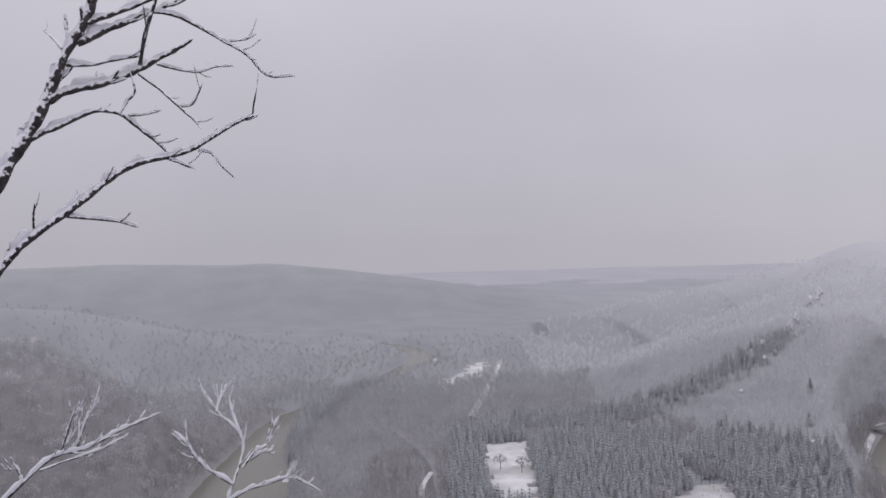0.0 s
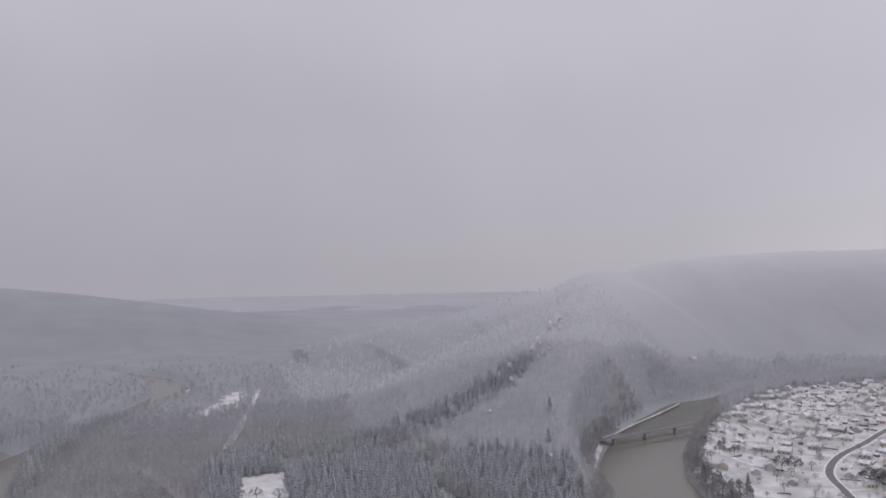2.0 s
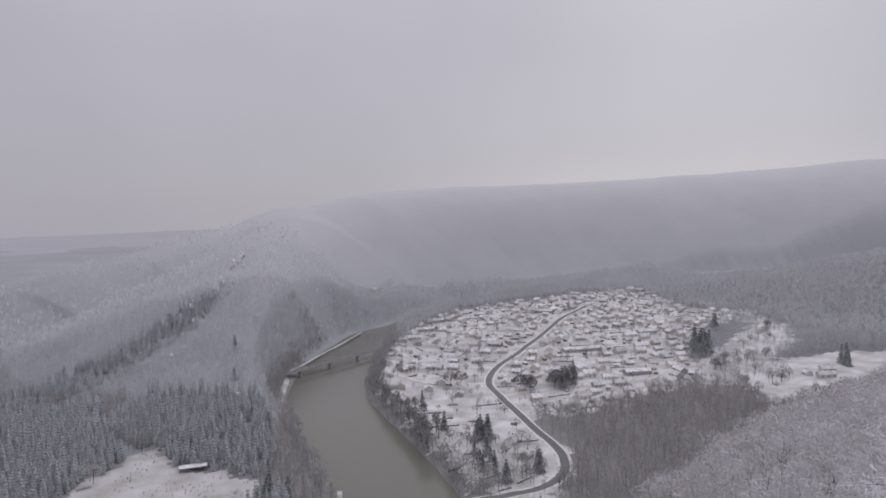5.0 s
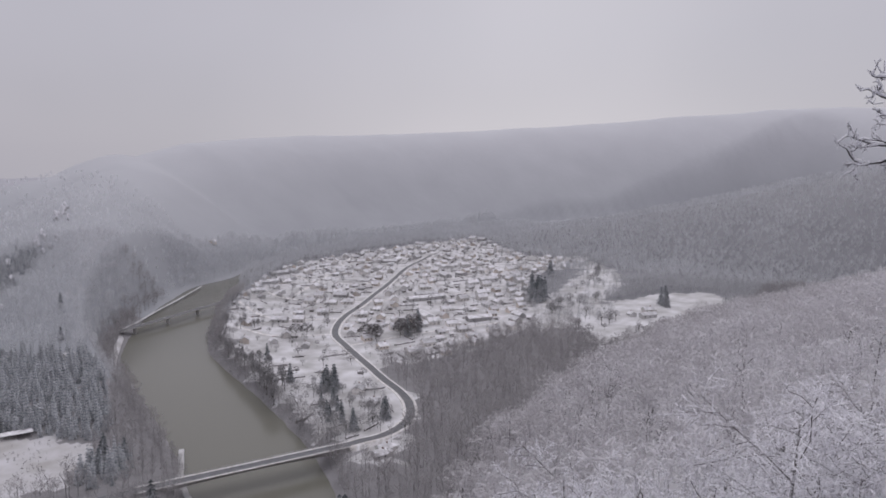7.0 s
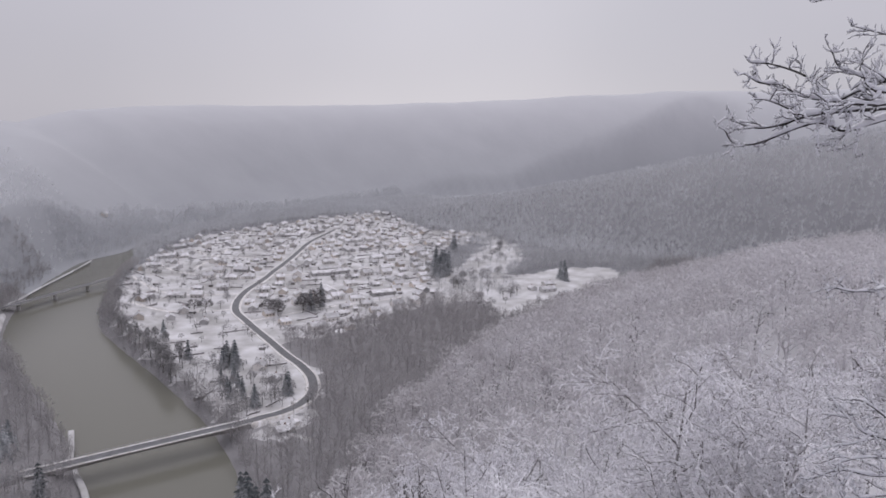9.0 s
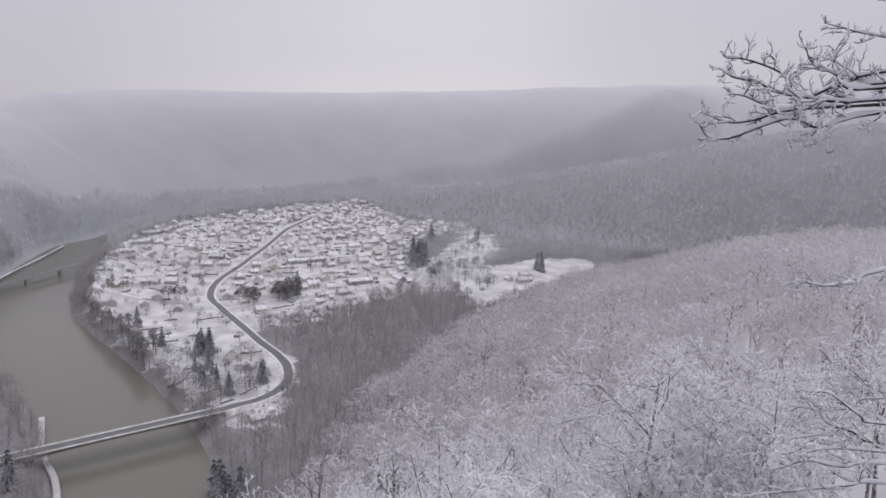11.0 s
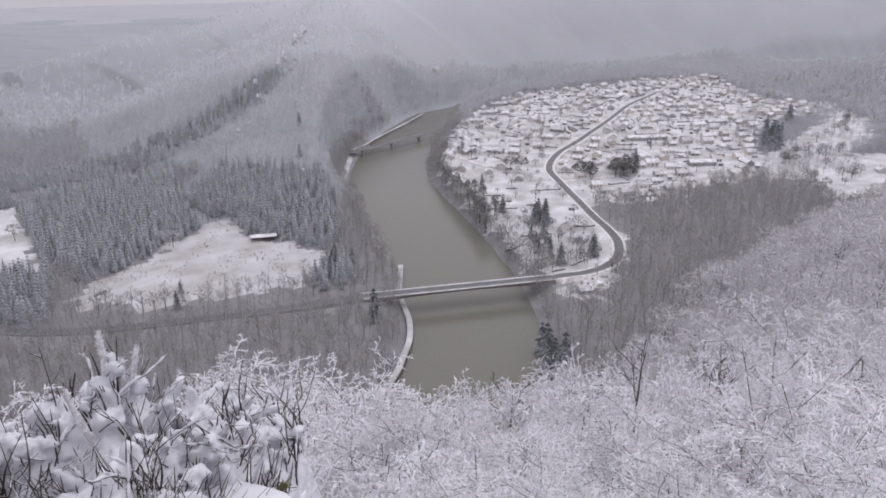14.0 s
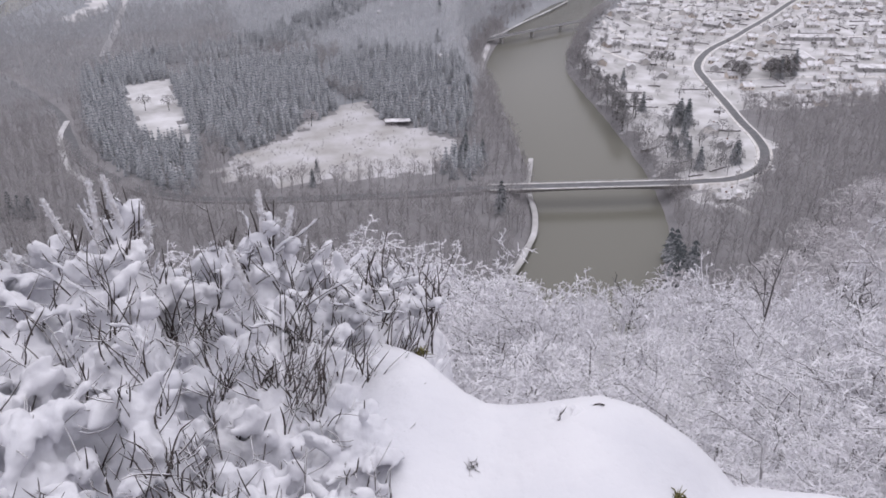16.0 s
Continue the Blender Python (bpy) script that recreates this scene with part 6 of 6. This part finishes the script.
    for size, depth in ((0.05, 0.022), (0.014, 0.008)):
        clumps = bpy.data.textures.new("snow_clumps", "CLOUDS")
        clumps.noise_scale, clumps.noise_depth = size, 1
        mod = crust.modifiers.new("clumps", "DISPLACE")
        mod.texture, mod.strength, mod.mid_level, mod.texture_coords = clumps, depth, 0.5, "GLOBAL"

    # dark forked twigs poking out of the blanket
    def sprig(p, d, length, r_):
        d = d / np.linalg.norm(d)
        q1, q2 = p + d * length * 0.5 + g.normal(0, 0.014, 3), p + d * length + g.normal(0, 0.03, 3)
        stems.append(([p - d * 0.03, q1, q2], r_, r_ * 0.45))
        for j in range(g.randint(1, 4)):
            s = g.uniform(0.25, 0.85)
            e_ = d + g.normal(0, 0.45, 3)
            e_ /= np.linalg.norm(e_)
            b_ = p + (q2 - p) * s
            stems.append(([b_, b_ + e_ * length * 0.25, b_ + e_ * length * g.uniform(0.3, 0.5) + np.array([0, 0, 0.01])], r_ * 0.7, r_ * 0.35))

    for i in range(150):
        az, r_ = g.uniform(-29, 25), 3.0 - 1.5 * g.rand() ** 1.2
        lean = np.array([g.normal(0, 0.3), g.normal(-0.1, 0.25), 1.0])
        for j in range(g.randint(2, 5)):
            p = level(az + g.normal(0, 0.5), r_ + g.normal(0, 0.02))
            sprig(p, lean + g.normal(0, 0.3, 3), g.uniform(0.08, 0.26), g.uniform(0.0026, 0.0044))
    wood("twig_mass", stems, top, 4, 72, 0.0, material_=STRAW)["kind"] = "stuff"
    # slender twigs that carry a broken line of snow along their upper side
    laden = []
    for i in range(120):
        az, r_ = g.uniform(-29, 25), 3.05 - 0.9 * g.rand() ** 1.5
        p = level(az, r_)
        d = np.array([g.normal(0, 0.5), g.normal(0, 0.35), 0.9])
        n1 = g.uniform(0.08, 0.19)
        mid = p + d * n1 * 0.5 + g.normal(0, 0.02, 3)
        tip = mid + (d * np.array([1.3, 1.3, 0.6]) + g.normal(0, 0.2, 3)) * n1 * 0.5
        laden.append(([p - d * 0.04, mid, tip], 0.0036, 0.002))
        for j in range(g.randint(1, 4)):
            b_ = p + (mid - p) * g.uniform(0.5, 1.0) if j % 2 else mid + (tip - mid) * g.uniform(0.1, 0.8)
            e_ = d + g.normal(0, 0.5, 3)
            laden.append(([b_, b_ + e_ * n1 * 0.18, b_ + e_ * n1 * 0.34 + np.array([0, 0, 0.008])], 0.0026, 0.0016))
    wood("laden_twig_mass", laden, top, 4, 74, 1.9, 0.7, material_=STRAW)["kind"] = "stuff"
    # hollows of dark dry stems
    dark = []
    for az, r_, count, w, h in HOLLOWS:
        c = level(az, r_)
        for j in range(count):
            b_ = c + np.array([g.normal(0, w), g.normal(0, w) - 0.05, -0.16])
            t = c + np.array([g.normal(0.02, w * 2.2), g.normal(0, w) - 0.06, h * g.uniform(-0.3, 1.0)])
            dark.append(([b_, (b_ + t) / 2 + g.normal(0, 0.025, 3), t], 0.0042, 0.0015))
    wood("dead_brush", dark, top, 4, 73, 0.0, material_=STRAW, label="dark dry stems without snow")["kind"] = "stuff"
    # spires furred with rime
    for az, el, r_, length, tilt in ((-0.9, -20.6, 2.80, 0.30, -0.01), (0.1, -20.5, 2.82, 0.29, 0.05), (-4.1, -21.4, 2.82, 0.30, 0.11), (2.6, -24.0, 2.78, 0.26, -0.09), (10.9, -22.9, 2.8, 0.22, 0.0), (13.4, -24.3, 2.8, 0.26, -0.10), (-7.0, -24.2, 2.82, 0.2, 0.02), (8.1, -26.3, 2.62, 0.26, 0.07), (-6.0, -24.8, 2.85, 0.18, -0.05), (12.2, -25.0, 2.8, 0.18, -0.03)):
        t = sky_point(az, el, r_ / math.cos(radians(el)), (ox, oy)) - np.array([0, 0, 0.075])
        p = np.array([t + np.array([tilt, 0, -length]), t + np.array([tilt * 0.35, g.normal(0, 0.006), -length * 0.5]), t])
        pv, pf = [], []
        tube_rows(pv, pf, spline3(p, 5), np.linspace(0.015, 0.009, 11), 6)
        line = spline3(p, 5)
        for j in range(150):
            q = line[g.randint(0, len(line) - 1)] + g.normal(0, 0.004, 3)
            e_ = np.array([g.normal(0, 1), g.normal(0, 1), g.normal(0.5, 0.5)])
            e_ *= g.uniform(0.010, 0.02) / np.linalg.norm(e_)
            tube_rows(pv, pf, np.array([q, q + e_]), [0.0045, 0.002], 3)
        part("rime_spire", mesh_of("rime_spire", np.array(pv), pf, (RIME,), True), None, top, "upright twig furred with white rime")
    return top


RIME = material("rime", (0.80, 0.80, 0.83), (0.5, 0.48, 0.49), scale=60.0, rough=0.8)
shrub()

# a small tuft sticking out of the snow on the ledge
tuft = new("twig_tuft")
tagged(tuft, "tiny snow-capped twig poking out of the ledge", "twig")
c = sky_point(37.6, -39.8, 2.62, (0.17, -0.04)) - np.array([0, 0, 0.075])
wood("twig", [([c + np.array([-0.06, 0, -0.05]), c + np.array([-0.05, 0, 0.03]), c + np.array([-0.02, 0.01, 0.06])], 0.007, 0.004),
              ([c + np.array([0.03, 0, -0.03]), c + np.array([0.07, 0, 0.03]), c + np.array([0.10, -0.02, 0.05]), c + np.array([0.12, -0.02, 0.0])], 0.007, 0.004)], tuft, 5, 8, 0.0, material_=STRAW)
bm = bmesh.new()
for q, r_ in (((-0.035, 0, -0.005), 0.035), ((0.03, 0, 0.008), 0.042), ((0.075, 0.0, 0.012), 0.022), ((0.0, 0.04, -0.01), 0.04)):
    o = bmesh.ops.create_icosphere(bm, subdivisions=3, radius=r_)
    for w in o["verts"]:
        w.co = Vector((w.co.x * 1.15, w.co.y, w.co.z * 0.75)) * (1 + 0.6 * noise.noise(w.co * 28)) + Vector(q) + Vector(c)
part("snow_cap", bm, SNOW, tuft)
GREEN = material("yellow_green_moss", (0.20, 0.18, 0.06), (0.10, 0.09, 0.04), scale=60.0)
for az, el in ((23.6, -35.6), (48.2, -43.6), (28.4, -43.8), (20.9, -38.6)):
    c = sky_point(az, el, 1.73 / math.sin(radians(-el)), (0.17, -0.04)) - np.array([0, 0, 0.075])
    g2 = np.random.RandomState(int(az * 10))
    moss = new("grass_tuft")
    tagged(moss, "small tuft of dry grass in the snow", "grass", "grass tufts")
    wood("blade", [([c + np.array([0, 0, -0.04]), c + g2.normal(0, 0.010, 3), c + np.array([g2.normal(0, 0.02), g2.normal(0, 0.02), g2.uniform(0.0, 0.02)])], 0.004, 0.0012) for _ in range(30)], moss, 3, 9, 0.0, material_=GREEN if az != 28.4 else STRAW)


# crags on the spur, dusted with snow
ROCK = material("snow_dusted_rock", (0.36, 0.355, 0.37), (0.48, 0.475, 0.49), scale=0.12, snow=0.75, snow_from=0.1, snow_noise=0.5, snow_scale=0.25, bump=0.3, bump_scale=0.6)
g3 = random.Random(33)
for x, y, w, h in ((337, 815, 12, 16), (352, 858, 14, 20), (372, 880, 10, 14), (398, 890, 16, 26), (412, 905, 13, 24), (420, 888, 10, 18), (404, 870, 9, 16), (470, 990, 18, 26), (488, 1010, 16, 24), (500, 1030, 18, 22), (478, 975, 10, 18), (284, 742, 9, 9), (300, 752, 8, 8), (392, 862, 8, 12)):
    bm = bmesh.new()
    bmesh.ops.create_icosphere(bm, subdivisions=3, radius=1.0)
    ph = g3.uniform(0, 90)
    for q in bm.verts:
        k = 1 + 0.55 * noise.noise(q.co * 1.4 + Vector((ph, 0, 0))) + 0.25 * noise.noise(q.co * 4 + Vector((0, ph, 0)))
        q.co = Vector((q.co.x * w * 0.30 * k, q.co.y * w * 0.25 * k, q.co.z * h * 0.36 * k))
    crag = part("crag", bm, ROCK, None)
    crag.matrix_world = pose(x, y, ground_at(x, y) + h * 0.05, 0, g3.uniform(-15, 15), g3.uniform(-40, 40))
    tagged(crag, "jagged pale crag with snow on its ledges", "rock", "crags on the spur")


# the snow-laden trees nearest below the ledge
def snow_tree(i):
    fine = i > 4
    shape, count = broadleaf(500 + i, 4, (12, 8, 6, 5) if fine else (11, 6, 5, 5), (5, 3, 3, 3, 3), 0.011, droop=0.36, twig=0.00135 if fine else 0.0020, spread=0.85, length=0.47, wooden=2)
    return tree_thing("snowy_tree", shape, 1.0, count, (NEAR_TRUNK, FROST_NEAR), "bare tree with every twig thick with snow")


NEAR = [snow_tree(i) for i in range(8)]
for q in NEAR:
    q["group"] = "snowy trees below the ledge"
x, y = scatter(lambda a, b_: near_slope(a, b_) & (np.hypot(a, b_) > 16) & ((np.hypot(a, b_) > 27) | (np.degrees(np.arctan2(a, b_)) < 80)) & (np.hypot(a, b_) < 72) & (np.degrees(np.arctan2(a, b_)) > -48) & (np.degrees(np.arctan2(a, b_)) < 105), -60, 75, -30, 75, 6.8, 600)
seen = set()
for i, (a, b_) in enumerate(zip(x, y)):
    d = math.hypot(a, b_)
    k = 5 + i % 3 if d < 34 else i % 5
    plant(NEAR[k], k in seen, a, b_, (8.5 if d < 25 else 11.0) * (float(brow(a, b_)) if d > 35 else 1.0) * g.uniform(0.85, 1.15), g.uniform(0.95, 1.2))
    seen.add(k)

# taller trees that stand out of the slope to the east
for i, (a, b_, z) in enumerate(((40.9, 9.5, 179.3), (41.8, 23.7, 170.5), (37.5, 5.9, 178.0), (37.5, 13.9, 172.4), (44.6, 6.2, 177.8), (53.8, 11.4, 172.9), (37.9, 2.4, 179.0))):
    plant(NEAR[5 + i % 3], True, a, b_, z - ground_at(a, b_) + 0.2, 0.9)
